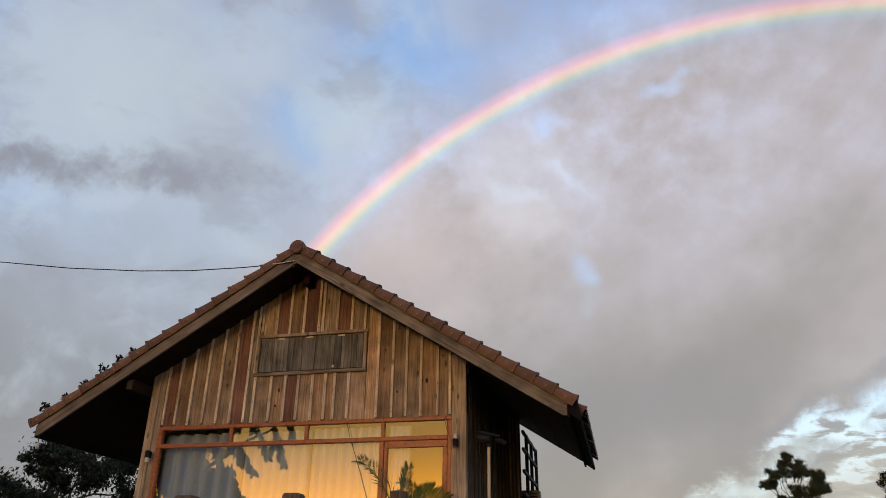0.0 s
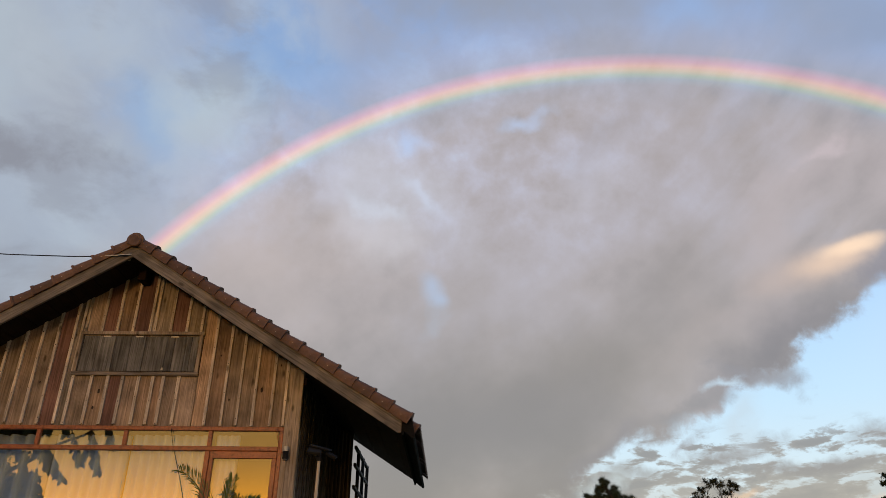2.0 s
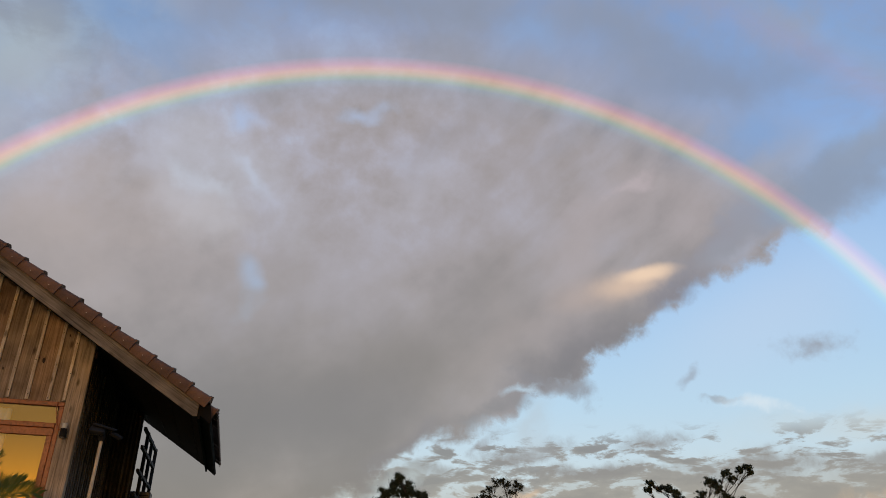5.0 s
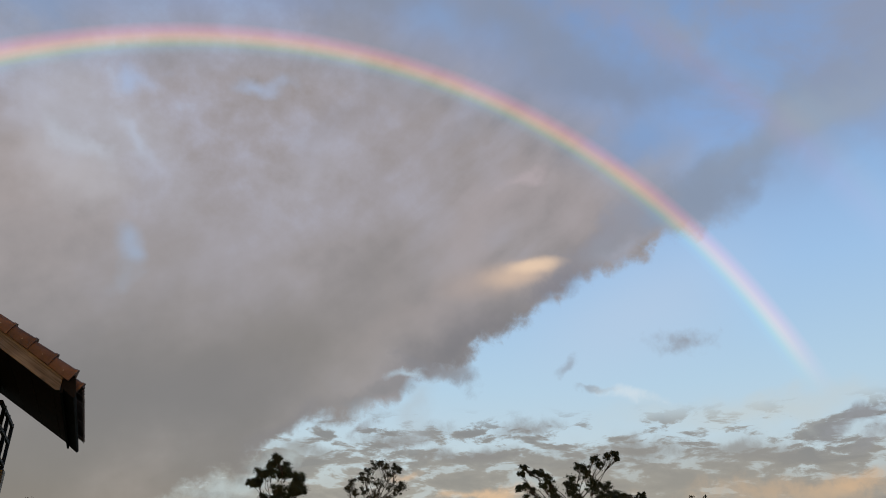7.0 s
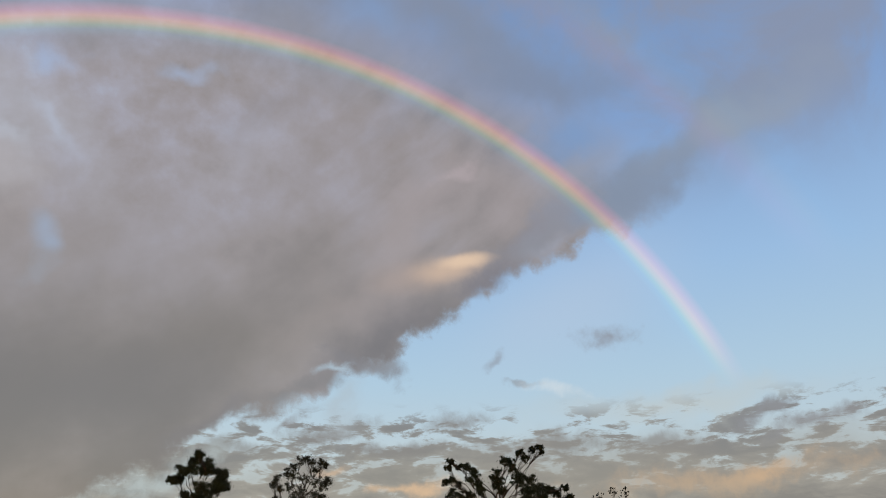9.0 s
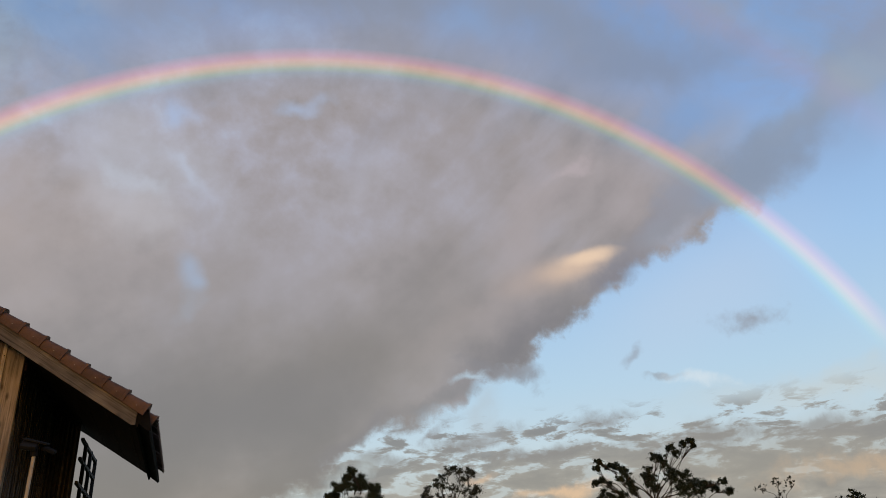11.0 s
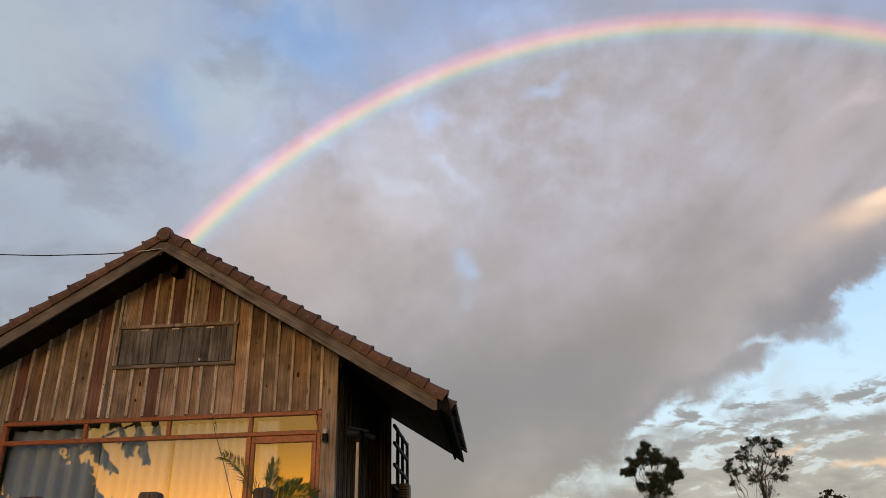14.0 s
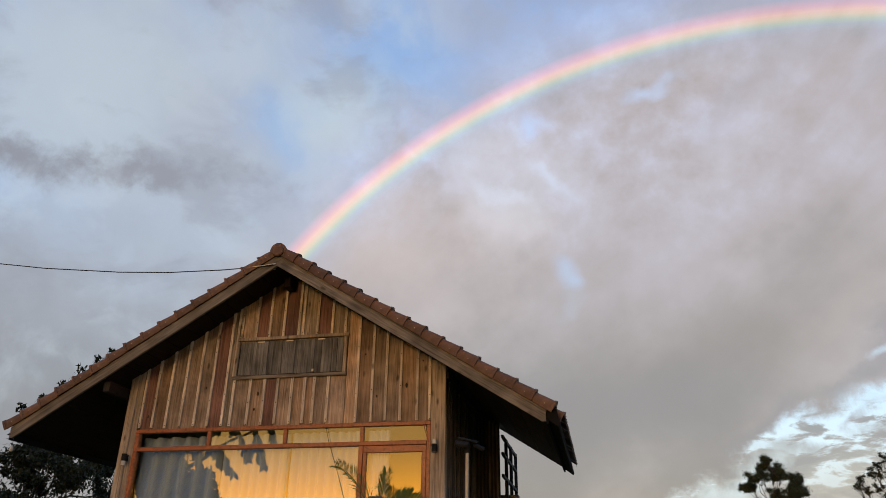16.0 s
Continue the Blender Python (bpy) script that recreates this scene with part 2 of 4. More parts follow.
cloud((166, 184, 212), -1.8, 23.2, 1.0, 1.2, 18, 0.62, 1.0, SMOOTH, 0.9)
cloud((166, 184, 212), -1.2, 22.2, 0.8, 0.6, -20, 0.6, 1.0, SMOOTH, 0.7)
cloud((162, 168, 182), -1.7, 20.8, 1.3, 1.3, 0, 0.4, 1.0, RIM, 0.8)
cloud((186, 184, 196), 12.5, 30.5, 4.5, 2.4, 30, 0.4, 1.0, TORN, 0.8)
cloud((148, 142, 146), 14.5, 34.0, 5.0, 2.2, 30, 0.35, 1.0, TORN, 0.6)
cloud((200, 203, 216), -5.0, 31.0, 7.0, 3.4, -20, 0.38, 1.0, TORN, 1.0)
# sunlit tuft
cloud((194, 172, 160), 27.8, 22.4, 4.2, 1.3, 9, 0.65, 1.0, SMOOTH, 0.6)
cloud((126, 122, 132), 33.4, 22.0, 2.6, 0.8, 18, 0.55, 1.0, RIM, 0.4)
cloud((224, 194, 170), 29.8, 22.9, 3.0, 0.95, 8, 0.8, 0.9, SMOOTH, 0.3)
cloud((246, 214, 184), 31.2, 23.4, 2.4, 0.55, 1, 0.85, 0.8, SMOOTH, 0.2)
cloud((192, 178, 182), 30.6, 29.6, 1.8, 0.5, 24, 0.6, 1.0, RIM)
cloud((178, 184, 204), 39.5, 24.4, 2.2, 0.7, 15, 0.5, 1.0, TORN, 0.8)
# grey scarves to the right, and the blue between them and the bow
cloud((134, 166, 212), 40.2, 32.0, 4.2, 1.7, 14, 0.8, 1.0, TORN, 0.6)
cloud((152, 152, 164), 39.5, 26.3, 5.0, 1.5, 30, 0.8, 1.0, RIM, 0.6)
cloud((160, 166, 184), 42.0, 30.0, 5.0, 1.6, 30, 0.45, 1.0, TORN, 0.8)
cloud((138, 150, 172), 45.5, 27.8, 4.2, 2.2, 25, 0.9, 0.9, TORN, 0.6)
cloud((142, 156, 180), 50, 29.8, 8.5, 2.0, 22, 0.85, 0.9, TORN, 0.6)
cloud((136, 150, 178), 40, 36.8, 11, 2.6, 4, 0.75, 1.0, RAGGED, 0.8)
cloud((158, 170, 190), 55, 31.2, 7, 1.7, 12, 0.75, 1.0, TORN, 0.8)
cloud((150, 152, 162), 38, 24.5, 3.0, 1.0, 24, 0.55, 1.0, TORN, 0.8)
LIT = 2 ** 0.2
cloud((146, 154, 168), 42.2, 17.2, 2.3, 0.75, 5, 0.95, 1.0, RIM, 1.4)
cloud((150, 162, 178), 33.2, 15.4, 1.0, 0.4, 25, 0.8, 1.0, RIM)
cloud((150, 160, 172), 35.4, 13.9, 1.4, 0.2, -8, 0.8, 0.9, RIM, 0.5)
cloud((214, 222, 228), 38.6, 13.3, 2.2, 0.4, -8, 0.6, 1.0, RIM, 0.5)
cloud((138, 139, 146), 52.0, 10.4, 2.6, 0.6, 12, 0.9, 0.9, RIM)
cloud((140, 140, 146), 55.5, 9.6, 3.0, 0.6, 8, 0.85, 0.9, RIM)
# gilded rims low down
cloud((222, 186, 152), 26.5, 6.4, 2.6, 0.45, 3, 0.8, 1.0, RIM)
cloud((190, 164, 140), 49.0, 6.5, 8.0, 0.9, 2, 0.75, 1.0, RIM, 1.0)
cloud((206, 172, 140), 51.5, 6.9, 2.2, 0.5, 4, 0.6, 1.0, RIM)
cloud((214, 182, 152), 20.3, 7.9, 1.4, 0.25, 0, 0.6, 1.0, RIM)

LIT = 1.0
# the rainbow: primary bow, red outside, and a faint second bow
bow = wnode("ShaderNodeValToRGB")
wire(wrange(BOW, BOW_R - 3.2, BOW_R + 1.8, smooth=False), bow.inputs[0])
bands = bow.color_ramp.elements
for i, (at, c) in enumerate(((0, (0, 0, 0)), (0.36, (0.0, 0.012, 0.025)), (0.45, (0.0, 0.06, 0.08)), (0.51, (0.06, 0.14, 0.03)),
                             (0.57, (0.27, 0.17, 0.0)), (0.63, (0.38, 0.13, 0.01)), (0.695, (0.26, 0.035, 0.035)), (0.82, (0, 0, 0)))):
    e = bands[i] if i < 2 else bands.new(at)
    e.position, e.color = at, (*c, 1)
strong = wmath("MULTIPLY", wrange(el, 12.0, 18.0), wrange(az, -28, 20, 1.0, 0.8, False))
SKY = wmix(strong, SKY, bow.outputs[0], "ADD")
outer = wnode("ShaderNodeValToRGB")
wire(wrange(BOW, BOW_R + 7.8, BOW_R + 12.8, smooth=False), outer.inputs[0])
bands = outer.color_ramp.elements
for i, (at, c) in enumerate(((0, (0, 0, 0)), (0.3, (0.04, 0.010, 0.014)), (0.5, (0.028, 0.022, 0.008)), (0.7, (0.0, 0.014, 0.022)), (1, (0, 0, 0)))):
    e = bands[i] if i < 2 else bands.new(at)
    e.position, e.color = at, (*c, 1)
SKY = wmix(wmath("MULTIPLY", wrange(az, 30, 50), wrange(el, 18, 26)), SKY, outer.outputs[0], "ADD")

# the far side of the sky: clear and glowing round the setting sun
sun_way = Vector((math.sin(SUN_AZ) * math.cos(SUN_EL), math.cos(SUN_AZ) * math.cos(SUN_EL), math.sin(SUN_EL)))
off = wmath("MULTIPLY", wmath("ARCCOSINE", wvec("DOT_PRODUCT", way, tuple(sun_way))), 57.2958)
glow = wmath("MULTIPLY", wrange(off, 75, 10), wrange(el, 11.0, 1.5))
glow = wmath("MULTIPLY", glow, wrange(el, -4, 0))
warm = wmath("MULTIPLY", wrange(off, 85, 15), wrange(el, 45, 8))
SKY = wmix(warm, SKY, (0.50, 0.29, 0.085, 1))
SKY = wmix(glow, SKY, (3.2, 1.30, 0.02, 1))
clear = wnode("ShaderNodeTexSky", sky_type="NISHITA", sun_disc=False)
clear.sun_elevation, clear.sun_rotation = SUN_EL, SUN_AZ
SKY = wmix(0.03, SKY, clear.outputs[0], "ADD")
back = wnode("ShaderNodeBackground")
wire(SKY, back.inputs[0])
back.inputs[1].default_value = 1.0
wire(back.outputs[0], wnode("ShaderNodeOutputWorld").inputs[0])

sun = new("sun", bpy.data.lights.new("sun", "SUN"))
sun.data.energy, sun.data.angle, sun.data.color = 0.55, radians(6), (1.0, 0.62, 0.3)
sun.matrix_world = look((0, 0, 0), tuple(-sun_way))

# ---------------------------------------------------------------- materials


def material(name, colour, rough=0.7, metal=0.0, spec=0.3):
    m = bpy.data.materials.new(name)
    m.use_nodes = True
    b = m.node_tree.nodes["Principled BSDF"]
    b.inputs["Base Color"].default_value = (*colour, 1)
    b.inputs["Roughness"].default_value, b.inputs["Metallic"].default_value = rough, metal
    b.inputs["Specular IOR Level"].default_value = spec
    return m


def wooden(name, dark, light, grain=(38, 38, 1.6), rough=0.75, bump=0.25, stain=0.35, spread=0.35, tints=(), knots=True):
    """Weathered timber: grain along the board, blotches, and a tone of its own for each board."""
    m = material(name, light, rough)
    t = m.node_tree
    b = t.nodes["Principled BSDF"]
    co = t.nodes.new("ShaderNodeTexCoord")
    info = t.nodes.new("ShaderNodeObjectInfo")
    shift = t.nodes.new("ShaderNodeVectorMath")
    shift.operation = "MULTIPLY_ADD"
    t.links.new(info.outputs["Random"], shift.inputs[0])
    shift.inputs[1].default_value = (37.0, 11.0, 23.0)
    t.links.new(co.outputs["Object"], shift.inputs[2])
    mp = t.nodes.new("ShaderNodeMapping")
    t.links.new(shift.outputs[0], mp.inputs[0])
    mp.inputs[3].default_value = grain
    fibre = t.nodes.new("ShaderNodeTexNoise")
    t.links.new(mp.outputs[0], fibre.inputs["Vector"])
    fibre.inputs["Scale"].default_value, fibre.inputs["Detail"].default_value, fibre.inputs["Distortion"].default_value = 1.0, 8, 1.2
    blot = t.nodes.new("ShaderNodeTexNoise")
    t.links.new(shift.outputs[0], blot.inputs["Vector"])
    blot.inputs["Scale"].default_value, blot.inputs["Detail"].default_value = 2.3, 5
    r = t.nodes.new("ShaderNodeMix")
    r.data_type = "RGBA"
    rr = t.nodes.new("ShaderNodeMapRange")
    rr.inputs[1].default_value, rr.inputs[2].default_value = 0.3, 0.7
    t.links.new(fibre.outputs[0], rr.inputs[0])
    t.links.new(rr.outputs[0], r.inputs[0])
    r.inputs[6].default_value, r.inputs[7].default_value = (*dark, 1), (*light, 1)
    out = r.outputs[2]
    if tints:
        ramp = t.nodes.new("ShaderNodeValToRGB")
        ramp.color_ramp.interpolation = "CONSTANT"
        t.links.new(info.outputs["Random"], ramp.inputs[0])
        e = ramp.color_ramp.elements
        for i, c in enumerate(tints):
            k = e[i] if i < 2 else e.new(i / len(tints))
            k.position, k.color = i / len(tints), (*c, 1)
        mul = t.nodes.new("ShaderNodeMix")
        mul.data_type, mul.blend_type = "RGBA", "MULTIPLY"
        mul.inputs[0].default_value = 1.0
        t.links.new(out, mul.inputs[6]), t.links.new(ramp.outputs[0], mul.inputs[7])
        out = mul.outputs[2]
    line = t.nodes.new("ShaderNodeTexNoise")
    mp2 = t.nodes.new("ShaderNodeMapping")
    t.links.new(shift.outputs[0], mp2.inputs[0])
    mp2.inputs[3].default_value = tuple(g * (3.0 if g > 5 else 1.6) for g in grain)
    t.links.new(mp2.outputs[0], line.inputs["Vector"])
    line.inputs["Scale"].default_value, line.inputs["Detail"].default_value = 1.0, 4
    lr = t.nodes.new("ShaderNodeMapRange")
    lr.inputs[1].default_value, lr.inputs[2].default_value, lr.inputs[3].default_value = 0.36, 0.5, 0.62
    t.links.new(line.outputs[0], lr.inputs[0])
    knot = t.nodes.new("ShaderNodeTexVoronoi")
    mp3 = t.nodes.new("ShaderNodeMapping")
    t.links.new(shift.outputs[0], mp3.inputs[0])
    mp3.inputs[3].default_value = tuple(5.0 if g > 5 else 2.0 for g in grain)
    t.links.new(mp3.outputs[0], knot.inputs["Vector"])
    knot.inputs["Scale"].default_value = 1.0
    kr = t.nodes.new("ShaderNodeMapRange")
    kr.inputs[1].default_value, kr.inputs[2].default_value, kr.inputs[3].default_value = 0.06, 0.15, 0.35 if knots else 1.0
    t.links.new(knot.outputs["Distance"], kr.inputs[0])
    both = t.nodes.new("ShaderNodeMath")
    both.operation = "MULTIPLY"
    t.links.new(lr.outputs[0], both.inputs[0]), t.links.new(kr.outputs[0], both.inputs[1])
    worn = t.nodes.new("ShaderNodeVectorMath")
    worn.operation = "SCALE"
    t.links.new(out, worn.inputs[0]), t.links.new(both.outputs[0], worn.inputs[3])
    out = worn.outputs[0]
    br = t.nodes.new("ShaderNodeMapRange")
    br.inputs[1].default_value, br.inputs[2].default_value = 0.3, 0.7
    br.inputs[3].default_value, br.inputs[4].default_value = 1 - stain, 1 + stain * 0.5
    t.links.new(blot.outputs[0], br.inputs[0])
    own = t.nodes.new("ShaderNodeMapRange")
    own.inputs[3].default_value, own.inputs[4].default_value = 1 - spread, 1 + spread * 0.5
    fr = t.nodes.new("ShaderNodeMath")
    fr.operation = "FRACT"
    big = t.nodes.new("ShaderNodeMath")
    big.operation = "MULTIPLY"
    big.inputs[1].default_value = 17.31
    t.links.new(info.outputs["Random"], big.inputs[0]), t.links.new(big.outputs[0], fr.inputs[0])
    t.links.new(fr.outputs[0], own.inputs[0])
    val = t.nodes.new("ShaderNodeMath")
    val.operation = "MULTIPLY"
    t.links.new(br.outputs[0], val.inputs[0]), t.links.new(own.outputs[0], val.inputs[1])
    sc = t.nodes.new("ShaderNodeVectorMath")
    sc.operation = "SCALE"
    t.links.new(out, sc.inputs[0]), t.links.new(val.outputs[0], sc.inputs[3])
    t.links.new(sc.outputs[0], b.inputs["Base Color"])
    bp = t.nodes.new("ShaderNodeBump")
    bp.inputs["Strength"].default_value, bp.inputs["Distance"].default_value = bump, 0.006
    t.links.new(fibre.outputs[0], bp.inputs["Height"]), t.links.new(bp.outputs[0], b.inputs["Normal"])
    return m


def mottled(name, a, b_, scale=6.0, rough=0.8, bump=0.3, dist=0.01, spread=0.2, spec=0.3):
    """A surface of two mixed tones with fine relief and a tone of its own for each object."""
    m = material(name, a, rough, 0.0, spec)
    t = m.node_tree
    b = t.nodes["Principled BSDF"]
    co = t.nodes.new("ShaderNodeTexCoord")
    info = t.nodes.new("ShaderNodeObjectInfo")
    n1 = t.nodes.new("ShaderNodeTexNoise")
    n2 = t.nodes.new("ShaderNodeTexNoise")
    for n, s in ((n1, scale), (n2, scale * 9)):
        t.links.new(co.outputs["Object"], n.inputs["Vector"])
        n.inputs["Scale"].default_value, n.inputs["Detail"].default_value = s, 6
    add = t.nodes.new("ShaderNodeMath")
    add.operation = "MULTIPLY_ADD"
    add.inputs[1].default_value = 0.4
    t.links.new(n2.outputs[0], add.inputs[0]), t.links.new(n1.outputs[0], add.inputs[2])
    mr = t.nodes.new("ShaderNodeMapRange")
    mr.inputs[1].default_value, mr.inputs[2].default_value = 0.5, 0.9
    t.links.new(add.outputs[0], mr.inputs[0])
    mx = t.nodes.new("ShaderNodeMix")
    mx.data_type = "RGBA"
    t.links.new(mr.outputs[0], mx.inputs[0])
    mx.inputs[6].default_value, mx.inputs[7].default_value = (*a, 1), (*b_, 1)
    own = t.nodes.new("ShaderNodeMapRange")
    own.inputs[3].default_value, own.inputs[4].default_value = 1 - spread, 1 + spread
    t.links.new(info.outputs["Random"], own.inputs[0])
    sc = t.nodes.new("ShaderNodeVectorMath")
    sc.operation = "SCALE"
    t.links.new(mx.outputs[2], sc.inputs[0]), t.links.new(own.outputs[0], sc.inputs[3])
    t.links.new(sc.outputs[0], b.inputs["Base Color"])
    bp = t.nodes.new("ShaderNodeBump")
    bp.inputs["Strength"].default_value, bp.inputs["Distance"].default_value = bump, dist
    t.links.new(add.outputs[0], bp.inputs["Height"]), t.links.new(bp.outputs[0], b.inputs["Normal"])
    return m


PLANK = wooden("weathered_plank", (0.185, 0.142, 0.105), (0.39, 0.305, 0.235), (30, 30, 1.2), stain=0.5, tints=(
    (1.08, 1.04, 0.98), (0.98, 0.84, 0.70), (0.82, 0.85, 0.84), (1.16, 1.02, 0.86), (0.80, 0.68, 0.58), (1.0, 0.94, 0.88), (1.12, 1.08, 1.04)))
PLANK_RED = wooden("red_brown_plank", (0.115, 0.056, 0.042), (0.20, 0.105, 0.08), (22, 22, 1.1), spread=0.25)
PLANK_GREY = wooden("grey_shutter_plank", (0.06, 0.059, 0.057), (0.21, 0.204, 0.195), (30, 30, 1.2), stain=0.5)
BATTEN = wooden("pale_batten", (0.42, 0.345, 0.265), (0.72, 0.61, 0.49), spread=0.3)
POSTWOOD = wooden("post_timber", (0.23, 0.18, 0.135), (0.40, 0.325, 0.25), (22, 22, 1.1), spread=0.1, bump=0.4)
BARGE = wooden("barge_timber", (0.10, 0.083, 0.068), (0.22, 0.182, 0.145), (1.6, 24, 24), spread=0.1, stain=0.45)
# Near-black brown: the shade under the eaves is put into the timber's colour.
SOFFIT = wooden("shaded_soffit_timber", (0.011, 0.005, 0.003), (0.026, 0.011, 0.006), (30, 2, 30), rough=0.95, spread=0.2)
# Ribs painted lighter than the boarding, in place of highlights on their edges.
RIB = wooden("lightened_rib", (0.05, 0.04, 0.034), (0.13, 0.103, 0.085), spread=0.5)
# Boarding colour lowered to near-black to hold the deep shade by the eave.
SIDING = wooden("shade_darkened_boarding", (0.014, 0.0115, 0.0095), (0.038, 0.031, 0.026), spread=0.3)
LOG = wooden("grey_log", (0.06, 0.045, 0.035), (0.16, 0.125, 0.095), spread=0.2, bump=0.6)
FRAME = wooden("red_varnished_frame", (0.24, 0.072, 0.030), (0.34, 0.105, 0.043), (9, 9, 9), rough=0.38, bump=0.08, stain=0.15, spread=0.1, knots=False)
RAILWOOD = wooden("black_painted_rail", (0.012, 0.011, 0.01), (0.03, 0.027, 0.024), spread=0.1)
TILE = mottled("brown_clay_tile", (0.066, 0.034, 0.022), (0.142, 0.072, 0.042), 7.0, 0.62, 0.5, 0.006, 0.28)
GUTTER = mottled("black_gutter_metal", (0.004, 0.004, 0.004), (0.011, 0.010, 0.010), 4.0, 0.85, 0.1, 0.01, 0.2, 0.12)
# Blue put into the grey cloth's colour to offset the warm light on it.
CURTAIN = mottled("blued_curtain", (0.42, 0.57, 0.90), (0.48, 0.63, 0.95), 3.0, 0.9, 0.1, 0.004, 0.02, 0.1)
ROOM = mottled("cream_room_wall", (0.30, 0.22, 0.12), (0.36, 0.27, 0.16), 1.5, 0.85, 0.1, 0.004, 0.02)
BLACK = mottled("black_lamp_plastic", (0.010, 0.010, 0.011), (0.020, 0.020, 0.021), 12.0, 0.8, 0.1, spec=0.06)
LENSGLASS = material("milky_lamp_glass", (0.42, 0.40, 0.36), 0.25, 0.0, 0.5)
STEEL = mottled("pale_painted_pole", (0.36, 0.29, 0.21), (0.46, 0.38, 0.28), 7.0, 0.5, 0.15, 0.003, 0.05)
GREYMETAL = mottled("grey_metal_case", (0.045, 0.045, 0.047), (0.08, 0.08, 0.08), 5.0, 0.45, 0.1, 0.003, 0.05)
HINGE = mottled("pale_hinge_metal", (0.50, 0.42, 0.30), (0.62, 0.54, 0.40), 20.0, 0.45, 0.1, 0.002, 0.05)
CABLE = material("black_cable", (0.01, 0.01, 0.01), 0.6)
PALECABLE = material("pale_cable", (0.55, 0.5, 0.42), 0.6)
# Leaf greens lowered towards black so that crowns read as backlit silhouettes.
LEAF = mottled("silhouette_tree_leaf", (0.014, 0.021, 0.009), (0.030, 0.042, 0.018), 0.5, 0.6, 0.1, 0.004, 0.15)
LEAF_DRY = mottled("thin_tree_leaf", (0.018, 0.023, 0.010), (0.038, 0.040, 0.019), 0.5, 0.6, 0.1, 0.004, 0.15)
PALM = mottled("palm_frond", (0.035, 0.07, 0.015), (0.08, 0.12, 0.03), 3.0, 0.5, 0.1, 0.004, 0.2)
BARK = mottled("grey_bark", (0.03, 0.026, 0.02), (0.075, 0.062, 0.05), 3.0, 0.9, 0.8, 0.03, 0.1)
GRASS = mottled("rough_grass", (0.045, 0.07, 0.022), (0.09, 0.105, 0.04), 0.35, 0.9, 0.8, 0.05, 0.0)
SOIL = mottled("planter_clay", (0.25, 0.13, 0.08), (0.35, 0.19, 0.12), 6.0, 0.8, 0.2)


def glazing():
    """Coated window glass: part mirror, part clear."""
    m = bpy.data.materials.new("coated_window_glass")
    m.use_nodes = True
    t = m.node_tree
    t.nodes.remove(t.nodes["Principled BSDF"])
    fres = t.nodes.new("ShaderNodeFresnel")
    fres.inputs[0].default_value = 1.5
    amt = t.nodes.new("ShaderNodeMath")
    amt.operation, amt.use_clamp = "ADD", True
    amt.inputs[1].default_value = 0.26
    t.links.new(fres.outputs[0], amt.inputs[0])
    clear_, gloss, mixed = (t.nodes.new("ShaderNode" + k) for k in ("BsdfTransparent", "BsdfGlossy", "MixShader"))
    clear_.inputs[0].default_value = (0.90, 0.92, 0.92, 1)
    # Gold mirror tint adds sunset colour to what the pane reflects.
    gloss.inputs[0].default_value, gloss.inputs["Roughness"].default_value = (1.0, 0.90, 0.60, 1), 0.0
    t.links.new(amt.outputs[0], mixed.inputs[0])
    t.links.new(clear_.outputs[0], mixed.inputs[1]), t.links.new(gloss.outputs[0], mixed.inputs[2])
    t.links.new(mixed.outputs[0], t.nodes["Material Output"].inputs[0])
    return m


GLASS = glazing()

# ---------------------------------------------------------------- building helpers


def link_mesh(name, bm, mat, smooth=False):
    me = bpy.data.meshes.new(name)
    bm.to_mesh(me)
    bm.free()
    me.materials.append(mat)
    if smooth:
        me.shade_smooth()
    return new(name, me)


def part(name, bm, mat, parent, label="", smooth=False):
    ob = link_mesh(name, bm, mat, smooth)
    ob.parent = parent
    up, m = parent, Matrix.Identity(4)
    while up is not None:
        m = up.matrix_basis @ m
        up = up.parent
    ob.matrix_parent_inverse = m.inverted()
    return tagged(ob, label) if label else ob


def thing(name, at, label, category, group="", kind=""):
    ob = new(name)
    ob.matrix_basis = Matrix.Translation(at)
    ob.empty_display_size = 0.1
    return tagged(ob, label, category, group, kind)


def box(x0, x1, y0, y1, z0, z1, bm=None, bevel=0.0, m=None):
    bm = bm or bmesh.new()
    vs = [bm.verts.new((x, y, z)) for x in (x0, x1) for y in (y0, y1) for z in (z0, z1)]
    fs = [bm.faces.new([vs[i] for i in q]) for q in ((0, 1, 3, 2), (4, 6, 7, 5), (0, 4, 5, 1), (2, 3, 7, 6), (0, 2, 6, 4), (1, 5, 7, 3))]
    if bevel:
        es = list({e for f in fs for e in f.edges})
        made = bmesh.ops.bevel(bm, geom=es, offset=bevel, segments=1, affect="EDGES")
        vs = list({v for v in bm.verts if v.is_valid}) if m and len(bm.verts) < 60 else vs
    if m is not None:
        bmesh.ops.transform(bm, matrix=m, verts=[v for v in vs if v.is_valid])
    return bm


def prism(poly, y0, y1, bm=None, m=None):
    """A solid from a polygon in the x-z plane, between two y."""
    bm = bm or bmesh.new()
    a = [bm.verts.new((x, y0, z)) for x, z in poly]
    b = [bm.verts.new((x, y1, z)) for x, z in poly]
    bm.faces.new(a)
    bm.faces.new(b[::-1])
    for i in range(len(poly)):
        j = (i + 1) % len(poly)
        bm.faces.new((a[j], a[i], b[i], b[j]))
    if m is not None:
        bmesh.ops.transform(bm, matrix=m, verts=a + b)
    bmesh.ops.recalc_face_normals(bm, faces=bm.faces)
    return bm


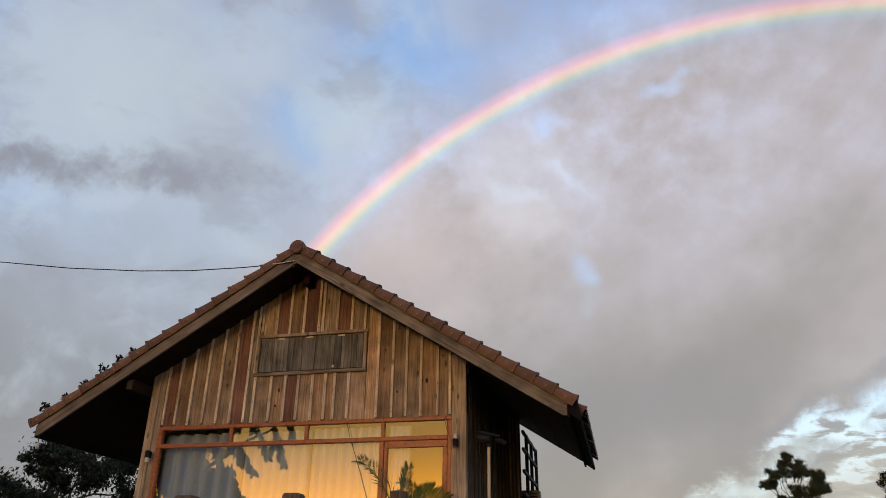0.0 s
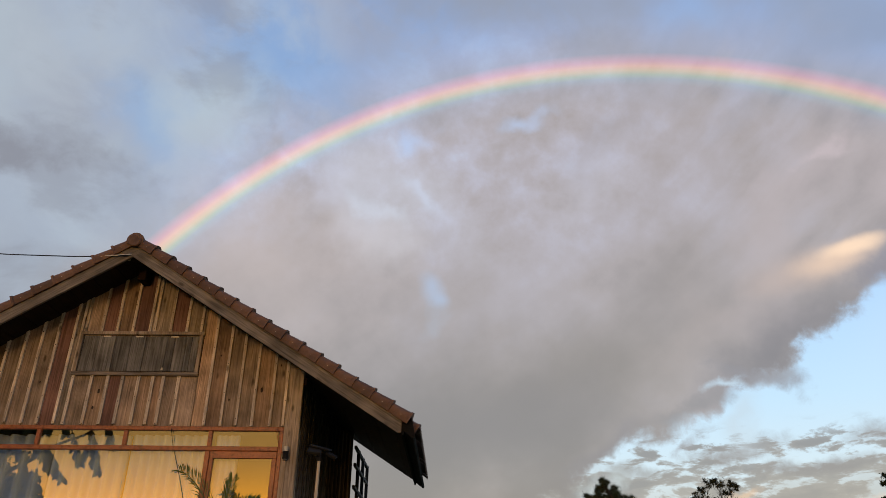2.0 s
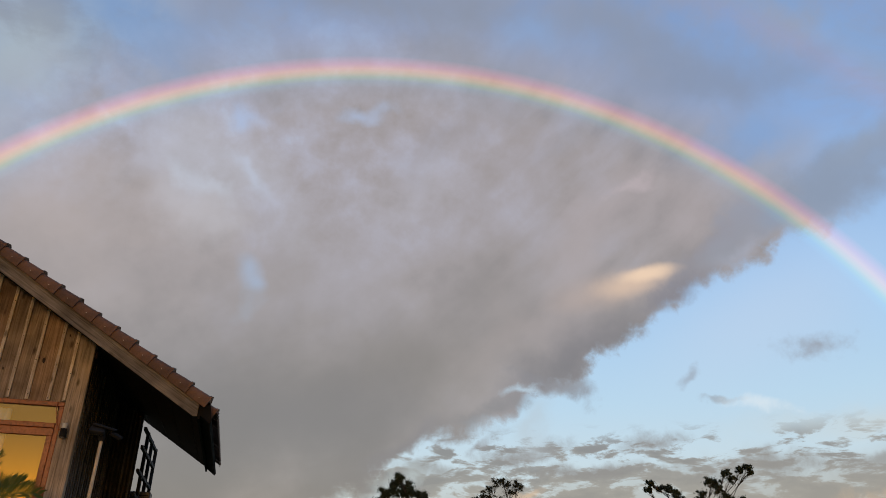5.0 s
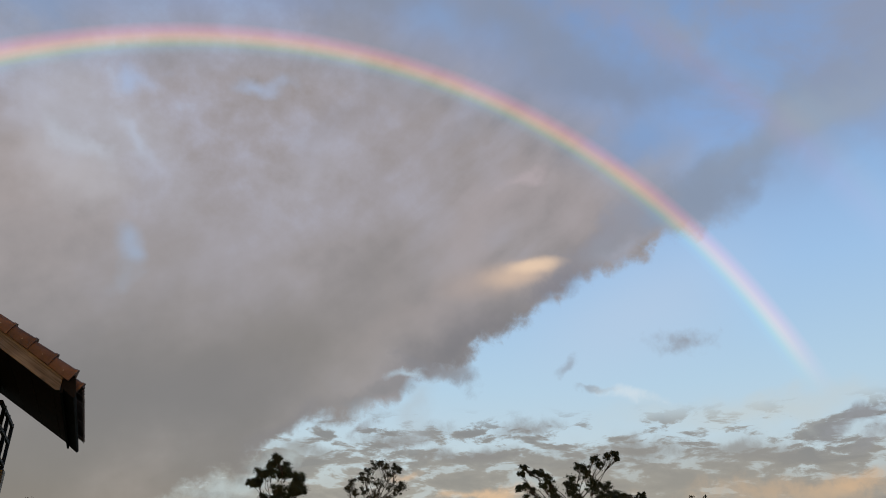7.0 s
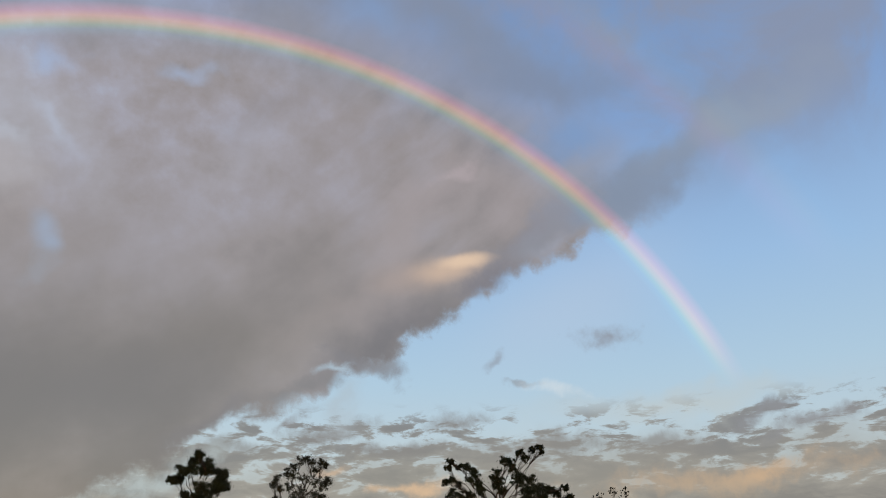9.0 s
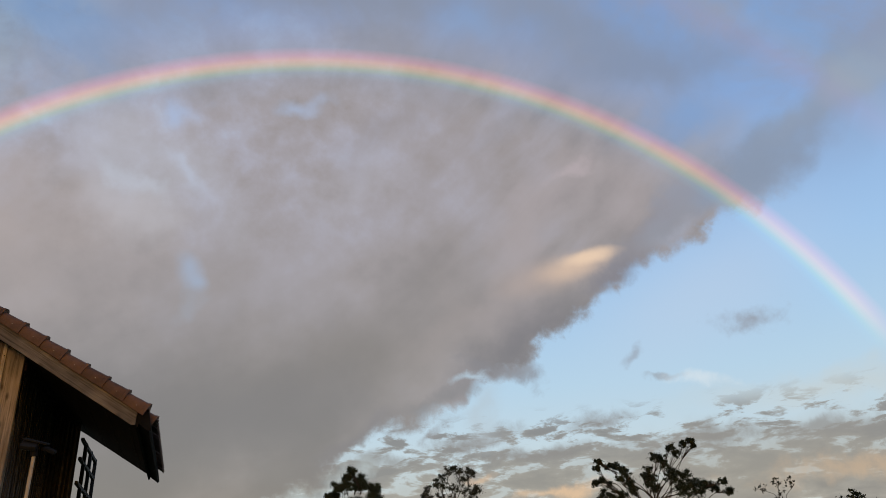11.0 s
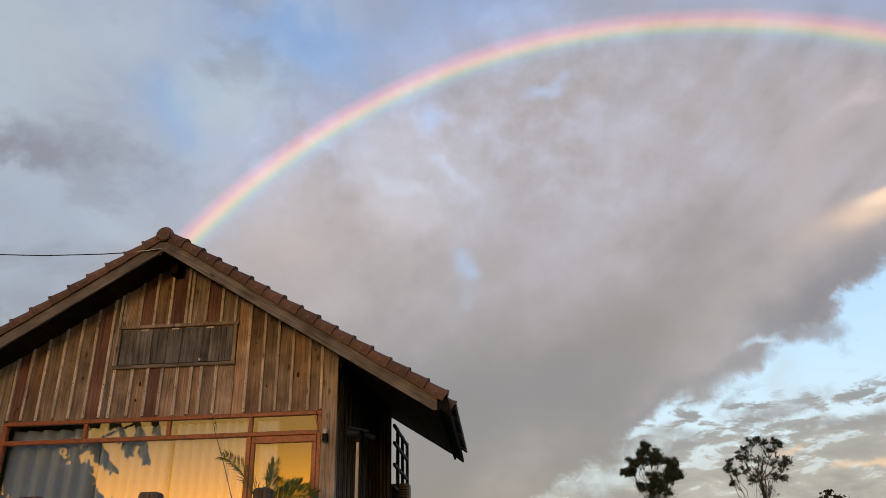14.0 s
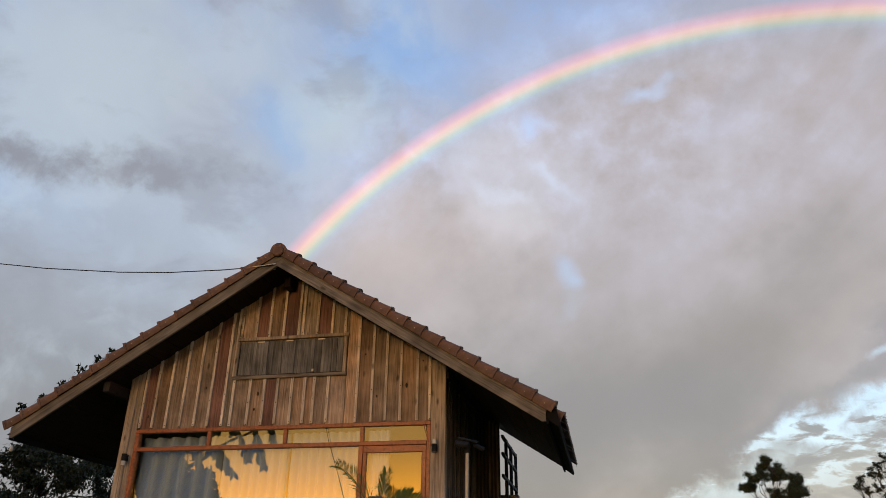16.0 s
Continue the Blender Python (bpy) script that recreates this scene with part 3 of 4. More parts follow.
def tube(points, radii, sides=8, bm=None, cap=True):
    """A round bar along points."""
    bm = bm or bmesh.new()
    pts = [Vector(p) for p in points]
    if isinstance(radii, (int, float)):
        radii = [radii] * len(pts)
    rings, side = [], None
    for i, p in enumerate(pts):
        d = (pts[min(i + 1, len(pts) - 1)] - pts[max(i - 1, 0)]).normalized()
        if side is None:
            side = d.orthogonal().normalized()
        side = (side - d * side.dot(d)).normalized()
        up = d.cross(side)
        rings.append([bm.verts.new(p + (side * math.cos(a) + up * math.sin(a)) * radii[i]) for a in (2 * math.pi * k / sides for k in range(sides))])
    for a, b in zip(rings, rings[1:]):
        for k in range(sides):
            bm.faces.new((a[k], a[(k + 1) % sides], b[(k + 1) % sides], b[k]))
    if cap:
        bm.faces.new(rings[0][::-1])
        bm.faces.new(rings[-1])
    return bm


# ---------------------------------------------------------------- ground
GROUND = bmesh.new()
rng = random.Random(3)
rings = []
for r in (0.5, 6, 14, 25, 40, 70, 120, 250, 600, 1500, 4000):
    rings.append([GROUND.verts.new((r * math.cos(a), r * math.sin(a), 0 if r < 20 else rng.uniform(-0.25, 0.1)))
                  for a in (2 * math.pi * k / 48 for k in range(48))])
GROUND.faces.new(rings[0])
for a, b in zip(rings, rings[1:]):
    for k in range(48):
        GROUND.faces.new((a[k], b[k], b[(k + 1) % 48], a[(k + 1) % 48]))
tagged(link_mesh("ground", GROUND, GRASS, True), "rough green grass round the house", "ground", kind="structure")

# ---------------------------------------------------------------- the timber house
WL, WR = -2.84, 2.62          # corners of the gable wall
BACK = 2.95                   # rear wall
FLOOR = 1.75                  # raised floor
FRONT_EDGE, REAR_EDGE = -0.70, 3.84
APEX, EAVE, HALF = 6.775, 4.044, 4.296     # line of the barge boards' tops
RIDGE_X = -0.111              # ridge shifted with the roof's size to keep its fit to the camera's view
SLOPE = (APEX - EAVE) / HALF
PITCH = math.atan(SLOPE)
house = thing("house", (0, 0, 0), "raised timber house with board and batten gable and brown tiled roof", "house")


def roof_z(x, drop=0.0):
    return APEX - SLOPE * abs(x - RIDGE_X) - drop


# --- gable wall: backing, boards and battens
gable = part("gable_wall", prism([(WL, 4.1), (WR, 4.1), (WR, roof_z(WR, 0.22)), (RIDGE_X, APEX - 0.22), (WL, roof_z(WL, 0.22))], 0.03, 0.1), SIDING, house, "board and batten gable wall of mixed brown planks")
VENT = (-0.93, 0.90, 4.90, 5.53)        # shutter opening: x, x, z, z


def board(x0, x1, z0, red=False, top=None, y=0.0, mat=None, name="plank"):
    x0, x1 = x0 + 0.004, x1 - 0.004
    t0, t1 = (top, top) if top else (roof_z(x0, 0.1), roof_z(x1, 0.1))
    pts = [(x0, z0), (x1, z0), (x1, t1)] + ([(RIDGE_X, roof_z(RIDGE_X, 0.1))] if x0 < RIDGE_X < x1 and not top else []) + [(x0, t0)]
    return part(name, prism(pts, y, y + 0.028), mat or (PLANK_RED if red else PLANK), gable)


def batten(x, z0, top=None, w=0.042, lean=0.0):
    t0, t1 = (top, top) if top else (roof_z(x - w / 2, 0.1), roof_z(x + w / 2, 0.1))
    return part("batten", prism([(x - w / 2, z0), (x + w / 2, z0), (x + w / 2 + lean, t1), (x - w / 2 + lean, t0)], -0.03, -0.001), BATTEN, gable)


brng = random.Random(11)
left = (-2.56, -2.34, -2.10, -1.84, -1.59, -1.35, -1.10, -0.97)
for i in range(len(left) - 1):
    board(left[i], left[i + 1], 4.09 - brng.uniform(0, 0.012), red=i in (0, 5))
right = (0.97, 1.17, 1.42, 1.65, 1.89, 2.16, 2.36)
for i in range(len(right) - 1):
    board(right[i], right[i + 1], 4.09 - brng.uniform(0, 0.012))
board(2.36, 2.38, 4.09)
for x in left[:-1] + right[1:]:
    batten(x, 4.10 + brng.uniform(0, 0.02))
batten(-0.99, 4.86)
lower = (-0.97, -0.68, -0.43, -0.20, 0.05, 0.27, 0.43, 0.67, 0.97)
for i in range(len(lower) - 1):
    board(lower[i], lower[i + 1], 4.09, red=i in (2,), top=4.92)
for x in lower[:-1]:
    batten(x + 0.015, 4.10 + brng.uniform(0, 0.02), 4.87, 0.048)
upper = (-0.97, -0.67, -0.43, -0.18, 0.10, 0.42, 0.68, 0.97)
for i in range(len(upper) - 1):
    board(upper[i], upper[i + 1], 5.50, red=i in (1, 3, 5))
for x in (-0.93, -0.67, -0.43, -0.18, 0.09, 0.165, 0.42, 0.68, 0.91):
    batten(x, 5.575)
# --- nails in the battens and knots in the boards
HEAD = bpy.data.meshes.new("nail_head")
nb = tube([(0, -0.004, 0), (0, 0.002, 0)], [0.006, 0.008], 6)
nb.to_mesh(HEAD)
nb.free()
HEAD.materials.append(SIDING)
nrng = random.Random(17)
for x, z0, z1 in [(x, 4.16, roof_z(x, 0.3)) for x in left[:-1] + right[1:]] + [(x + 0.015, 4.14, 4.84) for x in lower[:-1]] + [(x, 5.62, roof_z(x, 0.3)) for x in (-0.93, -0.67, -0.43, -0.18, 0.09, 0.165, 0.42, 0.68, 0.91)]:
    n = max(2, round((z1 - z0) / 0.42))
    for k in range(n + 1):
        ob = new("nail", HEAD)
        ob.parent = gable
        ob.matrix_basis = Matrix.Translation((x + nrng.uniform(-0.008, 0.008), -0.031, z0 + (z1 - z0) * k / n + nrng.uniform(-0.05, 0.05)))
for x, z, r in ((1.98, 4.66, 0.032), (0.66, 4.60, 0.03), (1.50, 4.50, 0.018), (-0.52, 4.62, 0.03), (-0.56, 4.36, 0.022), (2.24, 5.05, 0.016), (-1.46, 4.75, 0.018), (1.28, 5.2, 0.016), (-2.44, 4.3, 0.022)):
    bm = bmesh.new()
    bm.faces.new([bm.verts.new((x + r * (0.62 + 0.12 * nrng.uniform(-1, 1)) * math.cos(a), -0.003, z + r * (1.2 + 0.3 * nrng.uniform(-1, 1)) * math.sin(a))) for a in (2 * math.pi * k / 12 for k in range(12))])
    made = bmesh.ops.extrude_face_region(bm, geom=bm.faces[:])
    bmesh.ops.translate(bm, vec=(0, 0.004, 0), verts=[v for v in made["geom"] if isinstance(v, bmesh.types.BMVert)])
    part("knot", bm, SIDING, gable, "dark knot in the plank")

# --- shutter with its frame, boards and hinges
shutter = part("shutter", box(VENT[0], VENT[1], 0.004, 0.026, VENT[2], VENT[3]), SIDING, house, "weathered grey board shutter with pale hinges")
edges = (-0.925, -0.69, -0.42, -0.17, 0.06, 0.40, 0.52, 0.70, 0.79, 0.893)
for i in range(len(edges) - 1):
    part("plank", box(edges[i] + 0.004, edges[i + 1] - 0.004, -0.014 - 0.004 * (i % 2), 0.003, VENT[2] + 0.035, VENT[3] - 0.03), PLANK_GREY, shutter)
for x0, x1, z0, z1, w in ((-0.985, 0.985, 5.52, 5.575, 0.03), (-1.0, 0.98, 4.858, 4.915, 0.03), (-0.985, -0.935, 4.916, 5.519, 0.022), (0.905, 0.965, 4.916, 5.519, 0.022)):
    part("frame_bar", box(x0, x1, -0.022 - w, 0.0, z0, z1, bevel=0.006), BARGE if z1 < 5 else POSTWOOD, shutter)
for x in (-0.56, -0.05, 0.51):
    part("hinge", box(x - 0.06, x + 0.06, -0.026, -0.015, 5.485, 5.505), HINGE, shutter, "pale metal hinge")
part("padlock", box(0.38, 0.41, -0.03, -0.018, 4.95, 4.99), HINGE, shutter)

# --- corner posts, plates, frame of the wall under the gable
for x0, x1, nm in ((WL, -2.70, "l"), (2.46, WR, "r")):
    part("corner_post", box(x0, x1, -0.045, 0.10, FLOOR - 0.25, roof_z(x1 if x0 < 0 else x0, 0.1), bevel=0.008), POSTWOOD, house, "squared timber corner post")
part("post_board", box(-2.70, -2.60, -0.015, 0.09, FLOOR, roof_z(-2.60, 0.1), bevel=0.004), POSTWOOD, house)
part("post_board", box(2.385, 2.46, -0.015, 0.09, FLOOR, roof_z(2.42, 0.1), bevel=0.004), POSTWOOD, house)
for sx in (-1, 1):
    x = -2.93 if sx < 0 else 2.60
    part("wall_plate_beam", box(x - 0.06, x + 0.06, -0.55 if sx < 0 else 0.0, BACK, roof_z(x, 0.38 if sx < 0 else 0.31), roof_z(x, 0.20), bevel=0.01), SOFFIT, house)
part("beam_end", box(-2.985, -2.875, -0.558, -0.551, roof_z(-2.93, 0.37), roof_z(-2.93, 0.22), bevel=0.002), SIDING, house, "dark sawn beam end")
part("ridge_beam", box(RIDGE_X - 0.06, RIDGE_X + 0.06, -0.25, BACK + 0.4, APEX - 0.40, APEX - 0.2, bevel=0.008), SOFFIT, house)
for x in (RIDGE_X - 0.10, RIDGE_X + 0.10):
    part("ridge_cleat", box(x - 0.02, x + 0.02, -0.65, -0.58, APEX - 0.22, APEX - 0.10), HINGE, house)

# --- window wall
window = part("window", box(-2.60, 2.385, -0.02, 0.07, 4.03, 4.09, bevel=0.006), FRAME, house, "wide red-brown framed window with coated glass")
SILL = 2.0
for x0, x1, z0, z1, y0, y1 in ((-2.60, -2.53, SILL, 4.029, -0.02, 0.07), (2.325, 2.385, SILL, 4.029, -0.02, 0.07), (-2.529, 2.324, 3.735, 3.80, -0.03, 0.06),
                               (1.255, 1.325, SILL, 3.734, -0.02, 0.06), (-2.529, 2.324, SILL, SILL + 0.07, -0.02, 0.06),
                               (-1.315, -1.255, 3.801, 4.029, -0.012, 0.05), (-0.005, 0.055, 3.801, 4.029, -0.012, 0.05), (1.265, 1.325, 3.801, 4.029, -0.012, 0.05)):
    part("window_frame", box(x0, x1, y0, y1, z0, z1, bevel=0.006), FRAME, window)
# casement in the narrow light
for x0, x1, z0, z1 in ((1.33, 2.32, 3.63, 3.732), (1.33, 1.385, SILL + 0.08, 3.629), (2.25, 2.32, SILL + 0.08, 3.629), (1.386, 2.249, SILL + 0.08, SILL + 0.16)):
    part("casement_bar", box(x0, x1, -0.012, 0.045, z0, z1, bevel=0.005), FRAME, window)
for x0, x1, z0, z1 in ((-2.53, -1.20, SILL + 0.07, 3.735), (-1.196, 0.09, SILL + 0.07, 3.735), (0.094, 1.255, SILL + 0.07, 3.735), (1.385, 2.25, SILL + 0.16, 3.63),
                       (-2.53, -1.315, 3.80, 4.03), (-1.255, -0.005, 3.80, 4.03), (0.055, 1.265, 3.80, 4.03), (1.325, 2.325, 3.80, 4.03)):
    bm = bmesh.new()
    bm.faces.new([bm.verts.new(v) for v in ((x0, 0.02, z0), (x1, 0.02, z0), (x1, 0.02, z1), (x0, 0.02, z1))])
    pane = part("pane", bm, GLASS, window, "reflecting coated glass pane")
    pane.visible_shadow = False
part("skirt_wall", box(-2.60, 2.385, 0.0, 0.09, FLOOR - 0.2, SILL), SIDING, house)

# --- room behind the glass
room = part("room_shell", box(WL + 0.1, WR - 0.1, 2.4, 2.45, FLOOR, 5.0), ROOM, house, "cream room wall behind the window")
part("room_shell", box(WL + 0.1, WL + 0.14, 0.1, 2.4, FLOOR, 4.9), ROOM, house)
part("room_shell", box(WR - 0.14, WR - 0.1, 0.1, 2.4, FLOOR, 4.9), ROOM, house)
part("room_ceiling", box(WL + 0.1, WR - 0.1, 0.1, 2.45, 4.2, 4.24), ROOM, house)


def curtain(x0, x1, z0, z1, y, folds, deep, seed, label):
    r = random.Random(seed)
    bm = bmesh.new()
    n = folds * 10
    ph = [r.uniform(-0.6, 0.6) for _ in range(folds + 2)]
    cols = []
    for i in range(n + 1):
        u = i / n
        k = u * folds
        p = ph[int(k)] * (1 - k % 1) + ph[int(k) + 1] * (k % 1)
        cols.append([bm.verts.new((x0 + (x1 - x0) * u + 0.02 * p * (1 - v), y - deep * (0.6 + 0.4 * (1 - v)) * abs(math.sin(math.pi * k + p * 0.5)), z0 + (z1 - z0) * v)) for v in (0, 0.35, 0.7, 0.9, 1)])
    for a, b in zip(cols, cols[1:]):
        for j in range(4):
            bm.faces.new((a[j], b[j], b[j + 1], a[j + 1]))
    ob = link_mesh("curtain", bm, CURTAIN, True)
    sol = ob.modifiers.new("thickness", "SOLIDIFY")
    sol.thickness = 0.004
    return tagged(ob, label, "curtain", "window curtains")


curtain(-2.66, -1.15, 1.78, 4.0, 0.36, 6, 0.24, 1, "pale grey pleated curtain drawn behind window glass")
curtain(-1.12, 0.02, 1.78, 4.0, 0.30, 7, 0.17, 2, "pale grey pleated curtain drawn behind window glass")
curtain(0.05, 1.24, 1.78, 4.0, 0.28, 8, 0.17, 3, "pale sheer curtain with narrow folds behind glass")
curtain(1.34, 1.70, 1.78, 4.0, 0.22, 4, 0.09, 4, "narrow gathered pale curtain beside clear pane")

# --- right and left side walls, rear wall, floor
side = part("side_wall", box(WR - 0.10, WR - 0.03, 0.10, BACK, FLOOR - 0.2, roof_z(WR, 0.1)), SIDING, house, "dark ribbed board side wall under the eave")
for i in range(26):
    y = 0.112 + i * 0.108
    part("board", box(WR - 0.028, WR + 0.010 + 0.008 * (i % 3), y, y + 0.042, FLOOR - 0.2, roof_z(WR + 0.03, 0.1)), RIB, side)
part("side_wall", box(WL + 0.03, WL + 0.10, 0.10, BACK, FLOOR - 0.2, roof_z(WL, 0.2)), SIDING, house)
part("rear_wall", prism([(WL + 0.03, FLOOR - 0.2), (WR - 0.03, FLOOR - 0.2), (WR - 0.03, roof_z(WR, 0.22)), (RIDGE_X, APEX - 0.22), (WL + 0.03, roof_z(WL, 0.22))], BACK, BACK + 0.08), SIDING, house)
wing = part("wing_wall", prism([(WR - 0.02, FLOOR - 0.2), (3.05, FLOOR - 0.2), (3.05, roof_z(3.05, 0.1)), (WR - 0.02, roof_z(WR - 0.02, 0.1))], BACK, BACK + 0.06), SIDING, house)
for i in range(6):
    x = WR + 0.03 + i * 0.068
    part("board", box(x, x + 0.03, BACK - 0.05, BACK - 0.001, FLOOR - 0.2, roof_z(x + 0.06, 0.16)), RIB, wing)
part("floor_deck", box(WL, 3.05, -1.70, 5.4, FLOOR - 0.12, FLOOR - 0.001), LOG, house, "raised plank floor and deck")
for x in (-2.7, 0.0, 2.5):
    for y in (0.2, 2.7):
        part("stilt", tube([(x, y, -0.1), (x, y, FLOOR - 0.12)], 0.14, 10), LOG, house)

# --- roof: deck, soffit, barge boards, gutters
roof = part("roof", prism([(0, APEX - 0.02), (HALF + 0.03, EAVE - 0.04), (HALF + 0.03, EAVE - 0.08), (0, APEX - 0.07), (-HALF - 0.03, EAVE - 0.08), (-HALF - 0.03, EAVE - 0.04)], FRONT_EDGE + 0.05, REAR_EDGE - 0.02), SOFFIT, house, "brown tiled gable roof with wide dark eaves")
for s in (-1, 1):
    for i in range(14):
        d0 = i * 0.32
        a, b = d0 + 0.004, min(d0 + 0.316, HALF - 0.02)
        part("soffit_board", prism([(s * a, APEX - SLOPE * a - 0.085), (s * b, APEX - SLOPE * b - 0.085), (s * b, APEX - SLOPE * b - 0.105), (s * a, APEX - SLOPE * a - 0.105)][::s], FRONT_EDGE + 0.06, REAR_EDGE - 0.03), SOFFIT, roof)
    for y, nm in ((FRONT_EDGE, "front"), (REAR_EDGE - 0.03, "rear")):
        ln = HALF / math.cos(PITCH)
        bb = part("barge_board", prism([(0, -0.17), (ln + 0.045, -0.17), (ln + 0.085, -0.14), (ln, 0), (0, 0)] if nm == "front" else [(0, -0.088), (ln, -0.088), (ln, 0), (0, 0)], 0, 0.04), BARGE if nm == "front" else SOFFIT, roof, "weathered timber barge board" if nm == "front" else "")
        turn = Matrix(((s * math.cos(PITCH), 0, math.sin(PITCH) * s), (0, 1, 0), (-math.sin(PITCH), 0, math.cos(PITCH)))).to_4x4()
        bb.matrix_basis = Matrix.Translation((0, y + (0.0015 if s > 0 else 0), APEX)) @ turn
    part("fascia", box(min(s * HALF, s * (HALF + 0.03)), max(s * HALF, s * (HALF + 0.03)), FRONT_EDGE + 0.041, REAR_EDGE - 0.03, EAVE - 0.19, EAVE - 0.03), GUTTER, roof)
part("gutter", prism([(4.275, 3.955), (4.29, 3.93), (4.465, 3.80), (4.49, 3.83), (4.445, 4.05), (4.43, 4.05), (4.465, 3.84), (4.30, 3.955)], FRONT_EDGE + 0.045, REAR_EDGE + 0.02), GUTTER, roof, "black metal gutter along the eave")
part("gutter_end", prism([(4.275, 3.958), (4.29, 3.93), (4.465, 3.80), (4.49, 3.83), (4.445, 4.05), (4.32, 4.05)], FRONT_EDGE + 0.038, FRONT_EDGE + 0.044), GUTTER, roof)

# --- roof tiles: ridge caps and verge tiles singly, the field joined
N_ROW = 16
RUN = HALF + 0.22
STEP = RUN / math.cos(PITCH) / N_ROW


def slope_pose(s, row, y):
    """Local axes: x down the slope, z out of it."""
    d = row * STEP
    turn = Matrix(((s * math.cos(PITCH), 0, s * math.sin(PITCH)), (0, 1, 0), (-math.sin(PITCH), 0, math.cos(PITCH)))).to_4x4()
    return Matrix.Translation((s * d * math.cos(PITCH), y, APEX + 0.09 - d * math.sin(PITCH))) @ turn


def verge_tile():
    """An L-shaped tile over the roof's edge, with rounded corner, wider at its lower end."""
    bm = bmesh.new()
    rows = []
    for u, grow in ((0.0, 0.0), (0.55, 0.010), (0.93, 0.016), (0.94, 0.026), (1.04, 0.030)):
        x = u * STEP
        g = grow
        low = -0.058 - 0.012 * u
        outline = [(-0.082 - g, low), (-0.092 - g, -0.01), (-0.09 - g, 0.03), (-0.075 - g, 0.066 + g), (-0.045, 0.09 + g), (-0.005, 0.098 + g), (0.05, 0.085 + g), (0.12, 0.055 + g), (0.22, 0.03 + g),
                   (0.22, 0.0 + g), (0.10, 0.015 + g), (-0.02, 0.02 + g), (-0.05 - g, 0.0), (-0.062 - g, low)]
        rows.append([bm.verts.new((x, y, z)) for y, z in outline])
    for a, b in zip(rows, rows[1:]):
        for k in range(len(a)):
            bm.faces.new((a[k], a[(k + 1) % len(a)], b[(k + 1) % len(a)], b[k]))
    bm.faces.new(rows[0][::-1])
    bm.faces.new(rows[-1])
    bmesh.ops.recalc_face_normals(bm, faces=bm.faces)
    me = bpy.data.meshes.new("verge_tile")
    bm.to_mesh(me)
    bm.free()
    me.materials.append(TILE)
    me.shade_smooth()
    me.set_sharp_from_angle(angle=radians(38))
    return me


VERGE = verge_tile()
trng = random.Random(5)
NAIL = bpy.data.meshes.new("nail")
nb = tube([(0, -0.006, 0), (0, 0.004, 0)], [0.005, 0.008], 7)
nb.to_mesh(NAIL)
nb.free()
NAIL.materials.append(HINGE)
for s in (-1, 1):
    for row in range(N_ROW):
        ob = new("tile", VERGE)
        ob.parent = roof
        ob.matrix_basis = slope_pose(s, (row + 0.12) * 0.965, FRONT_EDGE + 0.06) @ pose(0, trng.uniform(-0.004, 0.004), trng.uniform(-0.004, 0.004) - 0.022, 0, -2.3 + trng.uniform(-0.5, 0.5), trng.uniform(-0.7, 0.7))
        nail = new("nail", NAIL)
        nail.parent = ob
        nail.matrix_basis = Matrix.Translation((STEP * 0.62, -0.097, 0.0))
eave_tile = new("tile", VERGE)
eave_tile.parent = roof
eave_tile.matrix_basis = slope_pose(1, 14.98, FRONT_EDGE + 0.33) @ pose(0, 0, -0.05, 0, -1.0, 0)
field = bmesh.new()
cols = 24
width = (REAR_EDGE - FRONT_EDGE - 0.2) / cols
for s in (-1, 1):
    for row in range(N_ROW):
        for c in range(cols):
            m = slope_pose(s, row, FRONT_EDGE + 0.24 + c * width) @ pose(0, 0, trng.uniform(-0.003, 0.003), 0, 3.0 + trng.uniform(-0.5, 0.5), 0)
            prof = [(0, 0.015), (width * 0.2, 0.034), (width * 0.4, 0.044), (width * 0.6, 0.03), (width * 0.8, 0.012), (width * 0.99, 0.016)]
            a = [field.verts.new(m @ Vector((0, y, z))) for y, z in prof]
            b = [field.verts.new(m @ Vector((STEP * 1.1, y, z + 0.012))) for y, z in prof]
            d = [field.verts.new(m @ Vector((STEP * 1.1, y, z - 0.012))) for y, z in prof]
            for k in range(5):
                field.faces.new((a[k], a[k + 1], b[k + 1], b[k]))
                field.faces.new((b[k], b[k + 1], d[k + 1], d[k]))
tagged(part("tile_field", field, TILE, roof), "interlocking brown clay roof tiles", kind="stuff")
# ridge caps
y = FRONT_EDGE - 0.05
i = 0
while y < REAR_EDGE - 0.2:
    bm = bmesh.new()
    ring = []
    for k, (u, r) in enumerate(((0, 0.135), (0.06, 0.137), (0.07, 0.126), (0.42, 0.118))):
        ring.append([bm.verts.new((r * math.cos(a), y + u, APEX + 0.06 + r * math.sin(a))) for a in (radians(-25 + 23 * j) for j in range(11))])
    for a, b in zip(ring, ring[1:]):
        for j in range(10):
            bm.faces.new((a[j], a[j + 1], b[j + 1], b[j]))
    if i == 0:
        bm.faces.new(ring[0])
    part("ridge_tile", bm, TILE, roof, smooth=False)
    y += 0.38
    i += 1
disc = tube([(0, FRONT_EDGE - 0.075, APEX + 0.055), (0, FRONT_EDGE - 0.06, APEX + 0.055), (0, FRONT_EDGE - 0.045, APEX + 0.055)], [0.092, 0.108, 0.108], 20)
part("ridge_end_cap", disc, TILE, roof, "round brown ridge end cap")

roof.location.x = RIDGE_X

